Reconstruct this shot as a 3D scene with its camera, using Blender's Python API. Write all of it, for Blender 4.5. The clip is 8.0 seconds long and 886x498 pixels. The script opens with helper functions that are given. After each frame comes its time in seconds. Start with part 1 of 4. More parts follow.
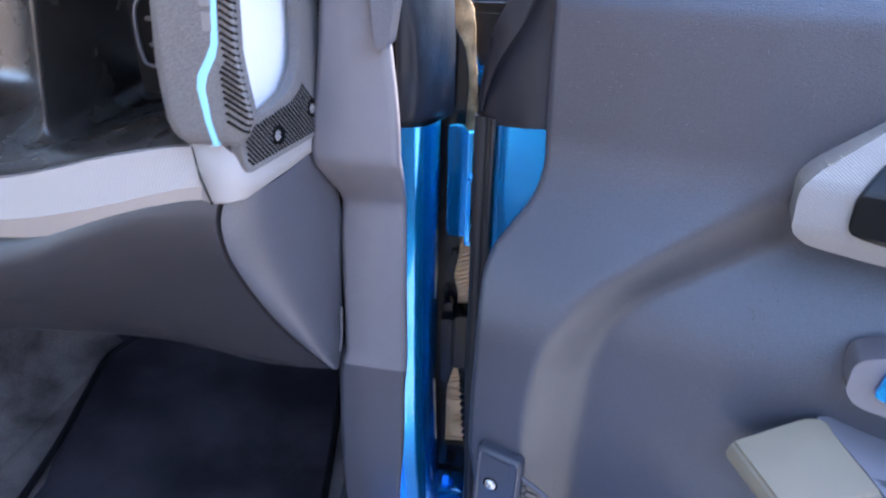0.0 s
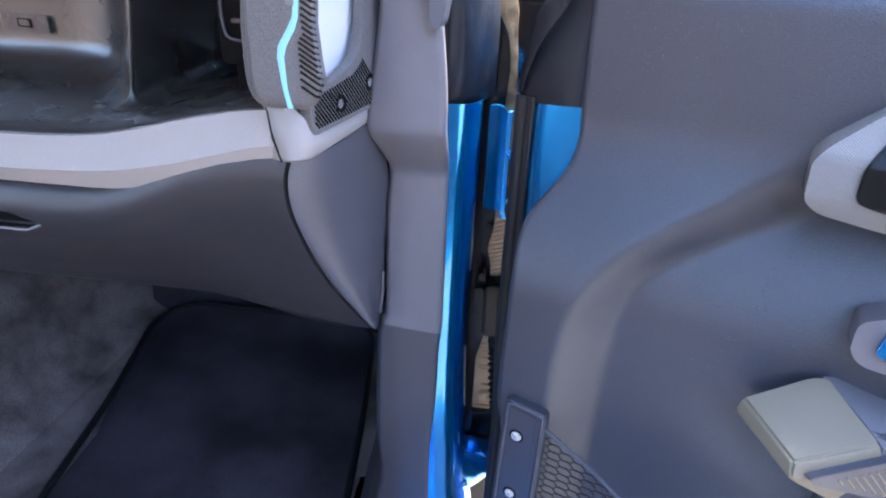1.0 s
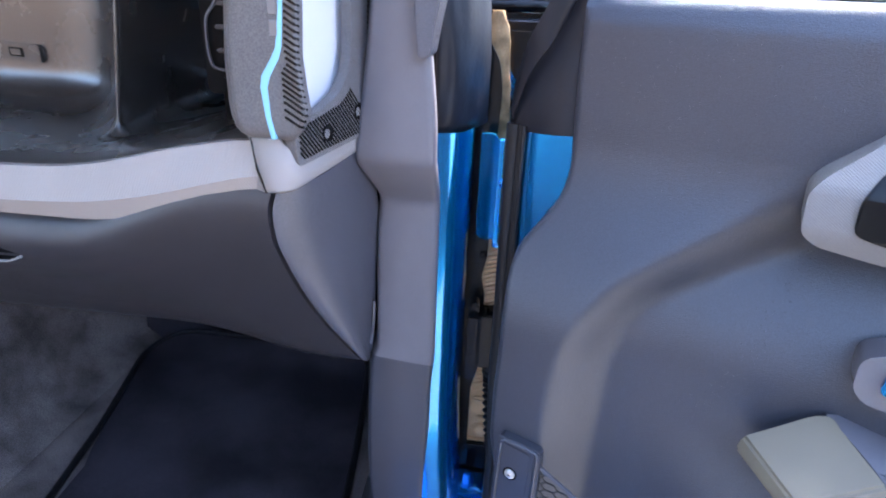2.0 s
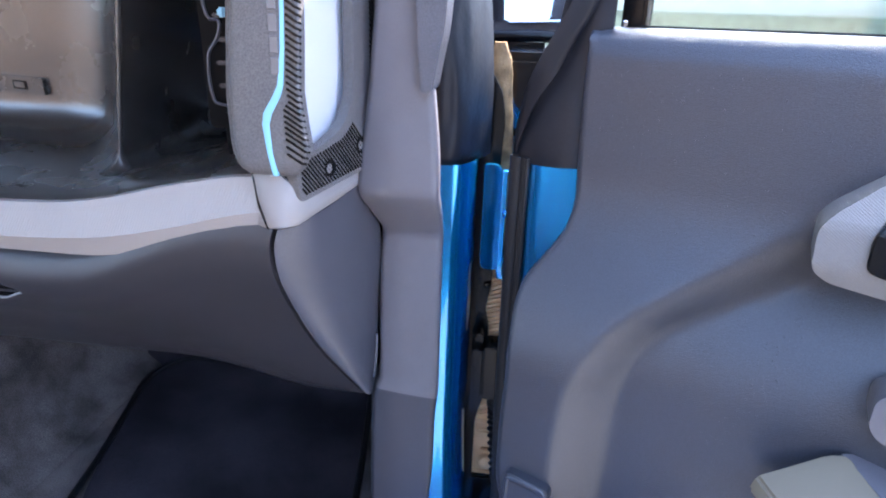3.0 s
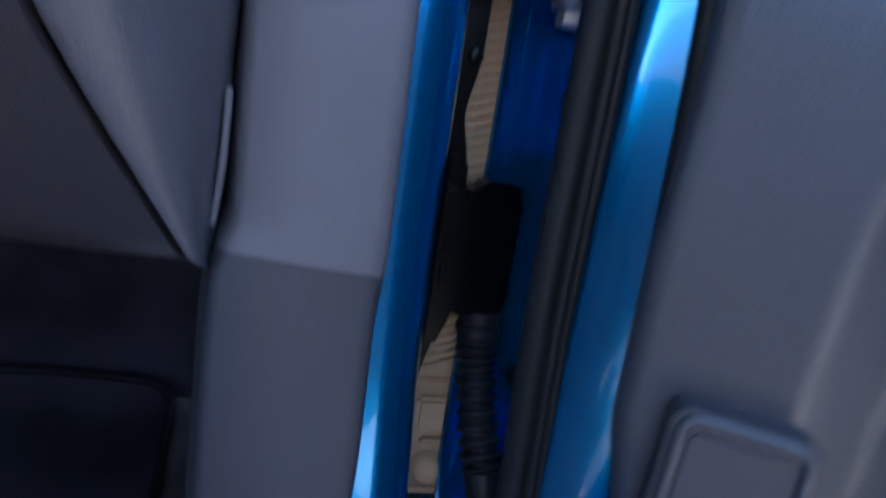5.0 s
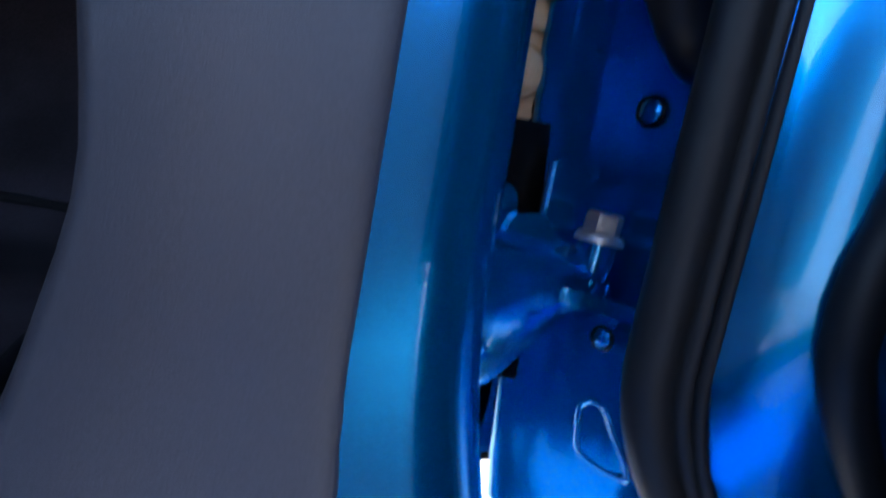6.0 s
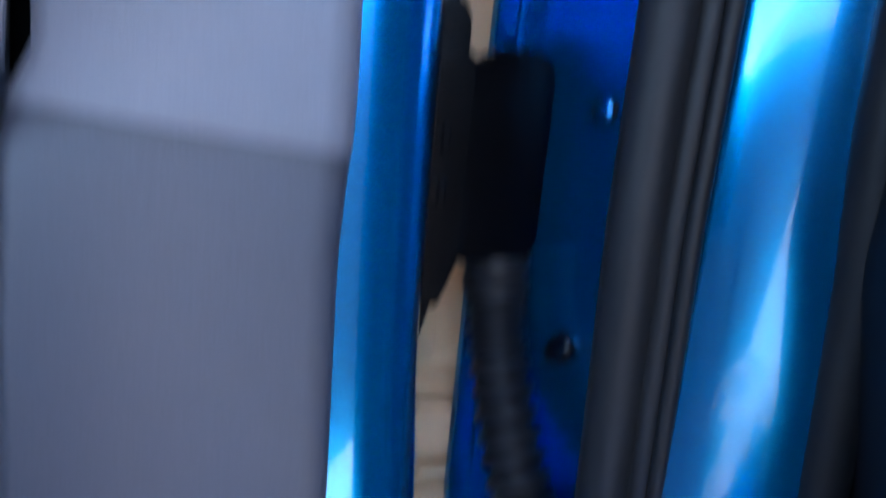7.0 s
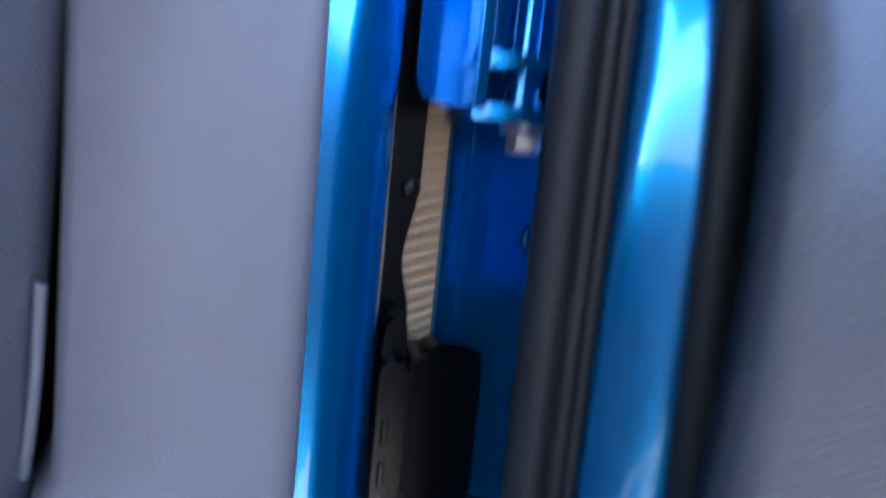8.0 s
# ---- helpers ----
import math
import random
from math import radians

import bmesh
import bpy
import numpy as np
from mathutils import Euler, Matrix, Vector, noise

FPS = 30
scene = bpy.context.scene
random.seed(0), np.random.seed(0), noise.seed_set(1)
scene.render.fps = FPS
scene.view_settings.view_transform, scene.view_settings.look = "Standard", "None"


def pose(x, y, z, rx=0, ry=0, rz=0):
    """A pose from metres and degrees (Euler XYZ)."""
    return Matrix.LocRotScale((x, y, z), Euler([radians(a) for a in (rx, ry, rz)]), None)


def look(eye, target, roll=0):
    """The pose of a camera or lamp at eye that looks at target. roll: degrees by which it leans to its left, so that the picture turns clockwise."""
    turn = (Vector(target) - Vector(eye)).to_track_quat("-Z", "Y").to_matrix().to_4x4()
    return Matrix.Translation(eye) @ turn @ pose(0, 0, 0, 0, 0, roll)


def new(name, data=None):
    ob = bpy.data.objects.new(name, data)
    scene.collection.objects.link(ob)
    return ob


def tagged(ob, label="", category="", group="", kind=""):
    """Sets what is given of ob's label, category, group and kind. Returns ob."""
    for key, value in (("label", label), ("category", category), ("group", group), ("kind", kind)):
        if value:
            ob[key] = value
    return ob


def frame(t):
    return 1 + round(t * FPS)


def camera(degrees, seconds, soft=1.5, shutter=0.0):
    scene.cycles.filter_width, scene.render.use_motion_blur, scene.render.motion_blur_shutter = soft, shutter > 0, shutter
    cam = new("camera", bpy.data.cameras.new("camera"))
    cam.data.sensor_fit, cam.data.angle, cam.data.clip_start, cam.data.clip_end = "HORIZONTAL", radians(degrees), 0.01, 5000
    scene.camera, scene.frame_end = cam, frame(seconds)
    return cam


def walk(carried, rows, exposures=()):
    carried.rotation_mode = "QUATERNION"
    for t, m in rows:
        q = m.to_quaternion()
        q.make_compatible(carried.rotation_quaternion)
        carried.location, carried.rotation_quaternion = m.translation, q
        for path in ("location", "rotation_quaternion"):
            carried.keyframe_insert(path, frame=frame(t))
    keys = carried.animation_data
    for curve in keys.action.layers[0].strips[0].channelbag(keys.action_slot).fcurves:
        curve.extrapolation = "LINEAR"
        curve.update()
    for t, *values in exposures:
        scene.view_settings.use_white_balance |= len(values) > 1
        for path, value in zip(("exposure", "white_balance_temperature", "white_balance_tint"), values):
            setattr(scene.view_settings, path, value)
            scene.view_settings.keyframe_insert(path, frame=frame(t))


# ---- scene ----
PATH = [
    (0, (0.1034, -0.5545, 1.3590), (0.0419, 0.3429, 0.9222), 1.30),
    (0.5, (0.1031, -0.6098, 1.3487), (0.0083, 0.2792, 0.9009), 1.58),
    (1, (0.0951, -0.6139, 1.3506), (-0.0067, 0.2793, 0.9125), 2.40),
    (2.5, (0.1071, -0.5891, 1.3557), (-0.0058, 0.3269, 0.9706), 2.02),
    (3, (0.1011, -0.5871, 1.3618), (-0.0135, 0.3336, 0.9887), 1.80),
    (3.5, (0.1019, -0.5931, 1.3631), (-0.0081, 0.3275, 0.9884), 1.81),
    (4, (0.0722, -0.5532, 1.3079), (0.0442, 0.3929, 0.9850), 4.15),
    (4.2, (0.0462, -0.5167, 1.2618), (0.0932, 0.4339, 0.9550), 5.04),
    (5.3, (0.0033, -0.2388, 0.9175), (0.2473, 0.7114, 0.7238), 11.01),
    (5.4, (0.0060, -0.2325, 0.8673), (0.2530, 0.7256, 0.7222), 11.92),
    (5.5, (0.0143, -0.2166, 0.8161), (0.2481, 0.7475, 0.6895), 12.36),
    (5.8, (0.0070, -0.1860, 0.7730), (0.2725, 0.7695, 0.6435), 13.00),
    (6, (0.0093, -0.1855, 0.7484), (0.2401, 0.7744, 0.5895), 10.50),
    (6.2, (0.0115, -0.1858, 0.7324), (0.2291, 0.7756, 0.5642), 9.99),
    (6.5, (0.0237, -0.1899, 0.7620), (0.2128, 0.7739, 0.5737), 8.02),
    (6.6, (0.0184, -0.1876, 0.7966), (0.2262, 0.7645, 0.5724), 7.24),
    (6.7, (0.0255, -0.1869, 0.8231), (0.2153, 0.7725, 0.6143), 7.00),
    (6.8, (0.0243, -0.1821, 0.8760), (0.2377, 0.7663, 0.6418), 7.04),
    (6.9, (0.0223, -0.1853, 0.9145), (0.2537, 0.7619, 0.6926), 6.81),
    (7, (0.0165, -0.1783, 0.9688), (0.2791, 0.7630, 0.7569), 5.34),
    (7.1, (0.0155, -0.1765, 0.9960), (0.2944, 0.7651, 0.8070), 5.82),
    (7.3, (0.0190, -0.1810, 1.0220), (0.2855, 0.7655, 0.8405), 6.00),
    (7.5, (0.0214, -0.1853, 1.0250), (0.2935, 0.7590, 0.8400), 6.50),
    (7.7, (0.0212, -0.1850, 1.0310), (0.2927, 0.7635, 0.8665), 6.80),
    (7.9, (0.0236, -0.1879, 1.0504), (0.2870, 0.7635, 0.8912), 4.89),
    (8, (0.0255, -0.2094, 1.0702), (0.2785, 0.7497, 0.9429), 5.83),
]
cam = camera(73.8, 8.0, soft=2.0, shutter=0.35)
walk(cam, [(t, look(eye, target, roll)) for t, eye, target, roll in PATH],
     [(0, 4.10, 6300, 16), (0.5, 3.96, 6300, 16), (2.5, 4.0, 6350, 16), (4.2, 3.86, 6350, 16), (5.3, 3.10, 5850, 12), (5.7, 3.15, 5850, 12), (6.3, 3.9, 6000, 13), (6.75, 3.85, 6000, 13), (7.1, 4.45, 6000, 12), (8.0, 4.25, 6150, 14)])

# ---------------------------------------------------------------- light
SUN_AZ, SUN_EL = radians(25), radians(55)      # from ahead (+y) towards +x
world = bpy.data.worlds.new("sky")
scene.world = world
world.use_nodes = True
wn = world.node_tree.nodes
sky = wn.new("ShaderNodeTexSky")
sky.sky_type, sky.sun_disc = "NISHITA", False
sky.sun_elevation, sky.sun_rotation = SUN_EL, SUN_AZ
world.node_tree.links.new(sky.outputs[0], wn["Background"].inputs[0])
wn["Background"].inputs[1].default_value = 0.15
sun = new("sun", bpy.data.lights.new("sun", "SUN"))
sun.data.energy, sun.data.angle, sun.data.color = 4.0, radians(1.0), (1.0, 0.94, 0.86)
sun.matrix_world = look((3 * math.sin(SUN_AZ), 3 * math.cos(SUN_AZ), 3 * math.tan(SUN_EL)), (0, 0, 0))


# ---------------------------------------------------------------- materials
def material(name, color, rough, metal=0.0, bump=(), blotch=(), coat=0.0, spec=0.5, ribs=(), speck=()):
    """bump: (size in 1/m, strength). blotch: (size in 1/m, share by which the colour varies, and any third to sharpen it). speck: the same for the fine grain. ribs: (waves per metre, strength, direction)."""
    m = bpy.data.materials.new(name)
    m.use_nodes = True
    n, link = m.node_tree.nodes, m.node_tree.links.new
    b = n["Principled BSDF"]
    b.inputs["Base Color"].default_value = (*color, 1)
    b.inputs["Roughness"].default_value = rough
    b.inputs["Metallic"].default_value = metal
    b.inputs["Specular IOR Level"].default_value = spec
    b.inputs["Coat Weight"].default_value = coat
    b.inputs["Coat Roughness"].default_value = 0.06
    where = n.new("ShaderNodeTexCoord").outputs["Object"]
    if blotch:
        tex = n.new("ShaderNodeTexNoise")
        tex.inputs["Scale"].default_value, tex.inputs["Detail"].default_value = blotch[0], 6
        link(where, tex.inputs["Vector"])
        mix = n.new("ShaderNodeMix")
        mix.data_type = "RGBA"
        mix.inputs[6].default_value = (*[c * (1 - blotch[1]) for c in color], 1)
        mix.inputs[7].default_value = (*[min(1, c * (1 + blotch[1])) for c in color], 1)
        spread = n.new("ShaderNodeMapRange")
        spread.inputs[1].default_value, spread.inputs[2].default_value = (0.36, 0.64) if len(blotch) > 2 else (0, 1)
        link(tex.outputs[0], spread.inputs[0])
        link(spread.outputs[0], mix.inputs[0])
        shade = mix.outputs[2]
        if speck:
            fine = n.new("ShaderNodeTexNoise")
            fine.inputs["Scale"].default_value, fine.inputs["Detail"].default_value = speck[0], 2
            link(where, fine.inputs["Vector"])
            step = n.new("ShaderNodeMapRange")
            step.inputs[1].default_value, step.inputs[2].default_value = 0.35, 0.65
            step.inputs[3].default_value, step.inputs[4].default_value = 1 - speck[1], 1 + speck[1]
            link(fine.outputs[0], step.inputs[0])
            scale = n.new("ShaderNodeVectorMath")
            scale.operation = "SCALE"
            link(shade, scale.inputs[0])
            link(step.outputs[0], scale.inputs["Scale"])
            shade = scale.outputs[0]
        link(shade, b.inputs["Base Color"])
        spread = n.new("ShaderNodeMapRange")
        spread.inputs[3].default_value, spread.inputs[4].default_value = rough * 0.82, min(1, rough * 1.18)
        link(tex.outputs[0], spread.inputs[0])
        link(spread.outputs[0], b.inputs["Roughness"])
    last = None
    if bump:
        tex = n.new("ShaderNodeTexNoise")
        tex.inputs["Scale"].default_value, tex.inputs["Detail"].default_value = bump[0], 3
        link(where, tex.inputs["Vector"])
        nb = n.new("ShaderNodeBump")
        nb.inputs["Strength"].default_value, nb.inputs["Distance"].default_value = bump[1], 0.001
        link(tex.outputs[0], nb.inputs["Height"])
        last = nb
    if ribs:
        turn = n.new("ShaderNodeMapping")
        turn.inputs["Rotation"].default_value = ribs[2]
        link(where, turn.inputs["Vector"])
        wave = n.new("ShaderNodeTexWave")
        wave.inputs["Scale"].default_value = ribs[0]
        link(turn.outputs[0], wave.inputs["Vector"])
        nb = n.new("ShaderNodeBump")
        nb.inputs["Strength"].default_value, nb.inputs["Distance"].default_value = ribs[1], 0.0006
        link(wave.outputs[1], nb.inputs["Height"])
        if last:
            link(last.outputs[0], nb.inputs["Normal"])
        last = nb
    if last:
        link(last.outputs[0], b.inputs["Normal"])
    return m


M_PAINT = material("blue_paint", (0.0006, 0.208, 0.530), 0.20, 0.85, bump=(3000, 0.04), blotch=(9, 0.03), coat=1.0)
M_PANEL = material("grey_door_plastic", (0.0305, 0.0320, 0.0405), 0.36, bump=(900, 0.45), blotch=(14, 0.12), speck=(1000, 0.16))
M_TRIM = material("grey_pillar_plastic", (0.106, 0.097, 0.104), 0.40, bump=(2200, 0.22), blotch=(50, 0.10), speck=(2000, 0.10))
M_DARK = material("charcoal_dash_plastic", (0.062, 0.060, 0.069), 0.30, bump=(1100, 0.45), blotch=(16, 0.12), speck=(900, 0.2))
# Dash plastic darkened to stand in for shade on the glove box.
M_GLOVE = material("shaded_glove_box_plastic", (0.026, 0.024, 0.027), 0.30, bump=(1100, 0.45), blotch=(16, 0.12), speck=(900, 0.14))
M_GRIP = material("grey_grip_rubber", (0.105, 0.095, 0.092), 0.5, bump=(1100, 0.9), blotch=(25, 0.10), speck=(1300, 0.30))
# Lighter than the band plastic, in place of light on the pad.
M_PAD = material("brightened_pad_plastic", (0.52, 0.51, 0.525), 0.4, bump=(1500, 0.2), blotch=(12, 0.04), ribs=(200, 0.2, (0.4, 0.5, 0.9)))
M_LIGHT = material("light_grey_plastic", (0.275, 0.240, 0.219), 0.45, bump=(1500, 0.3), blotch=(12, 0.05), ribs=(190, 0.35, (0, 0, 0.9)))
M_PALE = material("pale_grey_plastic", (0.170, 0.138, 0.094), 0.6, bump=(1500, 0.35), blotch=(12, 0.06), spec=0.35)
M_CORNER = material("light_grey_corner_plastic", (0.245, 0.222, 0.214), 0.45, bump=(1500, 0.3), blotch=(12, 0.05))
M_ARM = material("mid_grey_plastic", (0.148, 0.134, 0.123), 0.5, bump=(1200, 0.3), blotch=(12, 0.05), speck=(1200, 0.06), ribs=(210, 0.35, (0.3, 0.9, 0.4)))
M_SHELF = material("smooth_charcoal_plastic", (0.046, 0.040, 0.036), 0.27, bump=(1500, 0.06), blotch=(16, 0.12), speck=(1000, 0.12), spec=0.85)
M_KICK = material("dark_grey_kick_plastic", (0.038, 0.0365, 0.044), 0.43, bump=(2400, 0.18), blotch=(14, 0.14), speck=(1500, 0.14))
M_RUBBER = material("black_rubber", (0.012, 0.0115, 0.012), 0.48, bump=(2600, 0.12), blotch=(40, 0.25), spec=0.25)
M_BOOT = material("black_soft_cover", (0.008, 0.0085, 0.012), 0.45, bump=(160, 0.35), blotch=(60, 0.3), spec=0.26)
M_BLACK = material("black_plastic", (0.0035, 0.0034, 0.0036), 0.22, bump=(2000, 0.08), blotch=(60, 0.25), spec=0.2)
# The seal's tan scaled down, in place of shade on the foam end.
M_FOAM = material("darkened_brown_foam", (0.26, 0.165, 0.085), 0.95, bump=(500, 0.9), blotch=(60, 0.4, 1), spec=0.15)
M_VENT = material("matt_black_vent_plastic", (0.003, 0.003, 0.0033), 0.5, bump=(1500, 0.2), blotch=(60, 0.25), spec=0.06)
M_PLUG = material("glossy_black_plug_plastic", (0.0022, 0.0021, 0.0024), 0.20, bump=(2000, 0.05), blotch=(60, 0.25), spec=0.2)
M_TAN = material("tan_plastic", (0.62, 0.39, 0.205), 0.6, bump=(900, 0.4), blotch=(70, 0.18))
M_AQUA = material("pale_blue_inlay", (0.20, 0.46, 0.58), 0.35, blotch=(60, 0.05))
M_STEEL = material("zinc_steel", (0.50, 0.48, 0.46), 0.33, 0.7, bump=(500, 0.2), blotch=(200, 0.15))
M_CHROME = material("satin_chrome", (0.7, 0.7, 0.72), 0.18, 1.0, blotch=(90, 0.05))
M_CARPET = material("brown_grey_carpet", (0.125, 0.103, 0.096), 0.95, bump=(600, 1.0), blotch=(9, 0.5, 1), spec=0.1, speck=(500, 0.25))
M_MAT = material("black_carpet_mat", (0.028, 0.024, 0.029), 0.92, bump=(900, 1.0), blotch=(6, 0.45, 1), spec=0.1, speck=(700, 0.25))
M_EDGE = material("black_binding_and_side_shade", (0.006, 0.0058, 0.0068), 0.6, bump=(1200, 0.6), blotch=(60, 0.2), spec=0.15)
M_BRACKET = material("dark_bracket_plastic", (0.026, 0.027, 0.034), 0.36, bump=(1300, 0.25), blotch=(20, 0.12), speck=(1000, 0.1))
M_WHITE = material("white_lettering", (0.7, 0.7, 0.7), 0.5, blotch=(60, 0.05))
M_STAMP = material("raised_grey_lettering", (0.15, 0.138, 0.134), 0.4, bump=(1200, 0.3), blotch=(60, 0.08))
M_GROUND = material("sunlit_concrete", (0.24, 0.232, 0.215), 0.85, bump=(60, 0.6), blotch=(3, 0.15))
M_WALL = material("cream_render", (0.38, 0.37, 0.29), 0.85, bump=(40, 0.4), blotch=(2, 0.15))
M_BRICK = material("brown_render", (0.17, 0.125, 0.095), 0.85, bump=(40, 0.4), blotch=(2, 0.2))
M_HEDGE = material("dull_green_hedge", (0.14, 0.155, 0.10), 0.9, bump=(30, 1.0), blotch=(6, 0.6))
M_BOUNCE = material("light_grey_bounce_cloth", (0.26, 0.26, 0.27), 0.8, bump=(800, 0.5), blotch=(10, 0.1))
M_LINER = material("headliner_fabric", (0.11, 0.11, 0.115), 0.95, bump=(800, 0.5), blotch=(10, 0.1))


def clear(name, color, rough, mirror=False):
    m = bpy.data.materials.new(name)
    m.use_nodes = True
    b = m.node_tree.nodes["Principled BSDF"]
    b.inputs["Base Color"].default_value = (*color, 1)
    b.inputs["Roughness"].default_value = rough
    if mirror:
        b.inputs["Metallic"].default_value = 1.0
    else:
        b.inputs["Transmission Weight"].default_value, b.inputs["IOR"].default_value = 1.0, 1.45
    return m


M_GLASS = clear("greenish_window_glass", (0.86, 0.93, 0.88), 0.05)
M_MIRROR = clear("mirror_glass", (0.42, 0.48, 0.58), 0.04, True)


# ---------------------------------------------------------------- building helpers
def thing(name, place, label, category, group="", kind=""):
    ob = new(name)
    ob.location, ob.empty_display_size = place, 0.05
    return tagged(ob, label, category, group, kind)


def part(name, bm, mat, parent=None, label="", sharp=35):
    """Links a bmesh, whose corners are in world metres, as one mesh object under a thing or a part."""
    bmesh.ops.recalc_face_normals(bm, faces=bm.faces[:])
    me = bpy.data.meshes.new(name)
    bm.to_mesh(me)
    bm.free()
    me.materials.append(mat)
    for p in me.polygons:
        p.use_smooth = True
    me.set_sharp_from_angle(angle=radians(sharp))
    ob = new(name, me)
    if parent:
        ob.parent = parent
        ob.matrix_parent_inverse = Matrix.Translation(-parent.location)
    if label:
        ob["label"] = label
    return ob


def smooth(a, b, x):
    t = min(1, max(0, (x - a) / (b - a)))
    return t * t * (3 - 2 * t)


def curve(x, *knots):
    """Straight lines through knots (x, y), in rising x."""
    return float(np.interp(x, [k[0] for k in knots], [k[1] for k in knots]))


def sweep(x, *knots):
    """The same line, with its corners eased."""
    return (curve(x - 0.024, *knots) + curve(x - 0.012, *knots) + curve(x, *knots) + curve(x + 0.012, *knots) + curve(x + 0.024, *knots)) / 5


def along(points, n):
    """n points evenly spread on a smooth line through the points."""
    p = [Vector(q) for q in points]
    out = []
    for i in range(n):
        s = i / (n - 1) * (len(p) - 1)
        k = min(int(s), len(p) - 2)
        f = s - k
        a, b, c, d = p[max(k - 1, 0)], p[k], p[k + 1], p[min(k + 2, len(p) - 1)]
        out.append(0.5 * (2 * b + (c - a) * f + (2 * a - 5 * b + 4 * c - d) * f * f + (3 * b - a - 3 * c + d) * f ** 3))
    return out


def loft(rows, ring=False, caps=False, bm=None):
    """A skin over rows of points, all of one length. ring: each row is closed."""
    bm = bm or bmesh.new()
    vs = [[bm.verts.new(p) for p in row] for row in rows]
    m = len(rows[0])
    for a, b in zip(vs, vs[1:]):
        for i in range(m if ring else m - 1):
            j = (i + 1) % m
            bm.faces.new((a[i], a[j], b[j], b[i]))
    if caps and ring:
        bm.faces.new(vs[0])
        bm.faces.new(vs[-1])
    return bm


def sheet(rows, thick, caps=True):
    """A loft with thickness, laid on behind the rows by the vector thick."""
    t = Vector(thick)
    n = len(rows[0])
    closed = [[Vector(p) for p in row] + [Vector(p) + t for p in reversed(row)] for row in rows]
    return loft(closed, True, caps)


def prism(outline, place, depth, bevel=0.0, seg=2, bm=None):
    """outline: (a, b) pairs. place(a, b, c) gives the world point. The outline is drawn from c=0 to c=depth."""
    own = bmesh.new()
    lo = [own.verts.new(place(a, b, 0)) for a, b in outline]
    hi = [own.verts.new(place(a, b, depth)) for a, b in outline]
    own.faces.new(lo)
    own.faces.new(hi)
    for i in range(len(lo)):
        j = (i + 1) % len(lo)
        own.faces.new((lo[i], lo[j], hi[j], hi[i]))
    bmesh.ops.recalc_face_normals(own, faces=own.faces[:])
    if bevel:
        bmesh.ops.bevel(own, geom=own.edges[:], offset=bevel, segments=seg, affect="EDGES", clamp_overlap=True)
    if bm is None:
        return own
    tmp = bpy.data.meshes.new("tmp")
    own.to_mesh(tmp)
    own.free()
    bm.from_mesh(tmp)
    bpy.data.meshes.remove(tmp)
    return bm


def block(x0, x1, y0, y1, z0, z1, bevel=0.002, seg=2, bm=None):
    return prism([(x0, z0), (x1, z0), (x1, z1), (x0, z1)], lambda a, b, c: (a, y0 + c, b), y1 - y0, bevel, seg, bm)


def rounded(outline, r, n=5):
    """The outline with its corners rounded: r is one radius or one for each corner."""
    out, m = [], len(outline)
    for i, q in enumerate(outline):
        q = Vector(q)
        rad = r[i] if isinstance(r, (list, tuple)) else r
        if rad <= 0:
            out.append(tuple(q))
            continue
        a, b = Vector(outline[i - 1]) - q, Vector(outline[(i + 1) % m]) - q
        k = min(rad, a.length * 0.48, b.length * 0.48)
        a, b = q + a.normalized() * k, q + b.normalized() * k
        for j in range(n):
            f = j / (n - 1)
            out.append(tuple((1 - f) ** 2 * a + 2 * f * (1 - f) * q + f * f * b))
    return out


def tube(points, radius, n=10, bm=None, caps=True):
    """A round tube; radius is a number or a function of the share of the way."""
    p = [Vector(q) for q in points]
    rows, side = [], None
    for i, q in enumerate(p):
        d = (p[min(i + 1, len(p) - 1)] - p[max(i - 1, 0)]).normalized()
        side = (side if side else (Vector((1, 0, 0)) if abs(d.x) < 0.8 else Vector((0, 1, 0))))
        side = (side - d * side.dot(d)).normalized()
        up = d.cross(side)
        r = radius(i / (len(p) - 1)) if callable(radius) else radius
        rows.append([q + r * (math.cos(a) * side + math.sin(a) * up) for a in [2 * math.pi * k / n for k in range(n)]])
    return loft(rows, True, caps, bm)


def turned(center, axis, profile, n=16, bm=None):
    """A turned body: profile rows of (radius, way along the axis)."""
    z = Vector(axis).normalized()
    x = z.orthogonal().normalized()
    y = z.cross(x)
    c = Vector(center)
    rows = [[c + z * h + r * (math.cos(a) * x + math.sin(a) * y) for a in [2 * math.pi * k / n for k in range(n)]] for r, h in profile]
    return loft(rows, True, True, bm)


def hexagon(center, axis, r, h, bm=None):
    return turned(center, axis, [(r * 0.9, 0), (r, h * 0.1), (r, h * 0.85), (r * 0.85, h)], 6, bm)


# ---------------------------------------------------------------- the place: ground and distance
def flat(name, x0, x1, y0, y1, z, mat, label, category, kind="structure"):
    bm = bmesh.new()
    bm.faces.new([bm.verts.new(p) for p in ((x0, y0, z), (x1, y0, z), (x1, y1, z), (x0, y1, z))])
    return tagged(part(name, bm, mat), label, category, kind=kind)


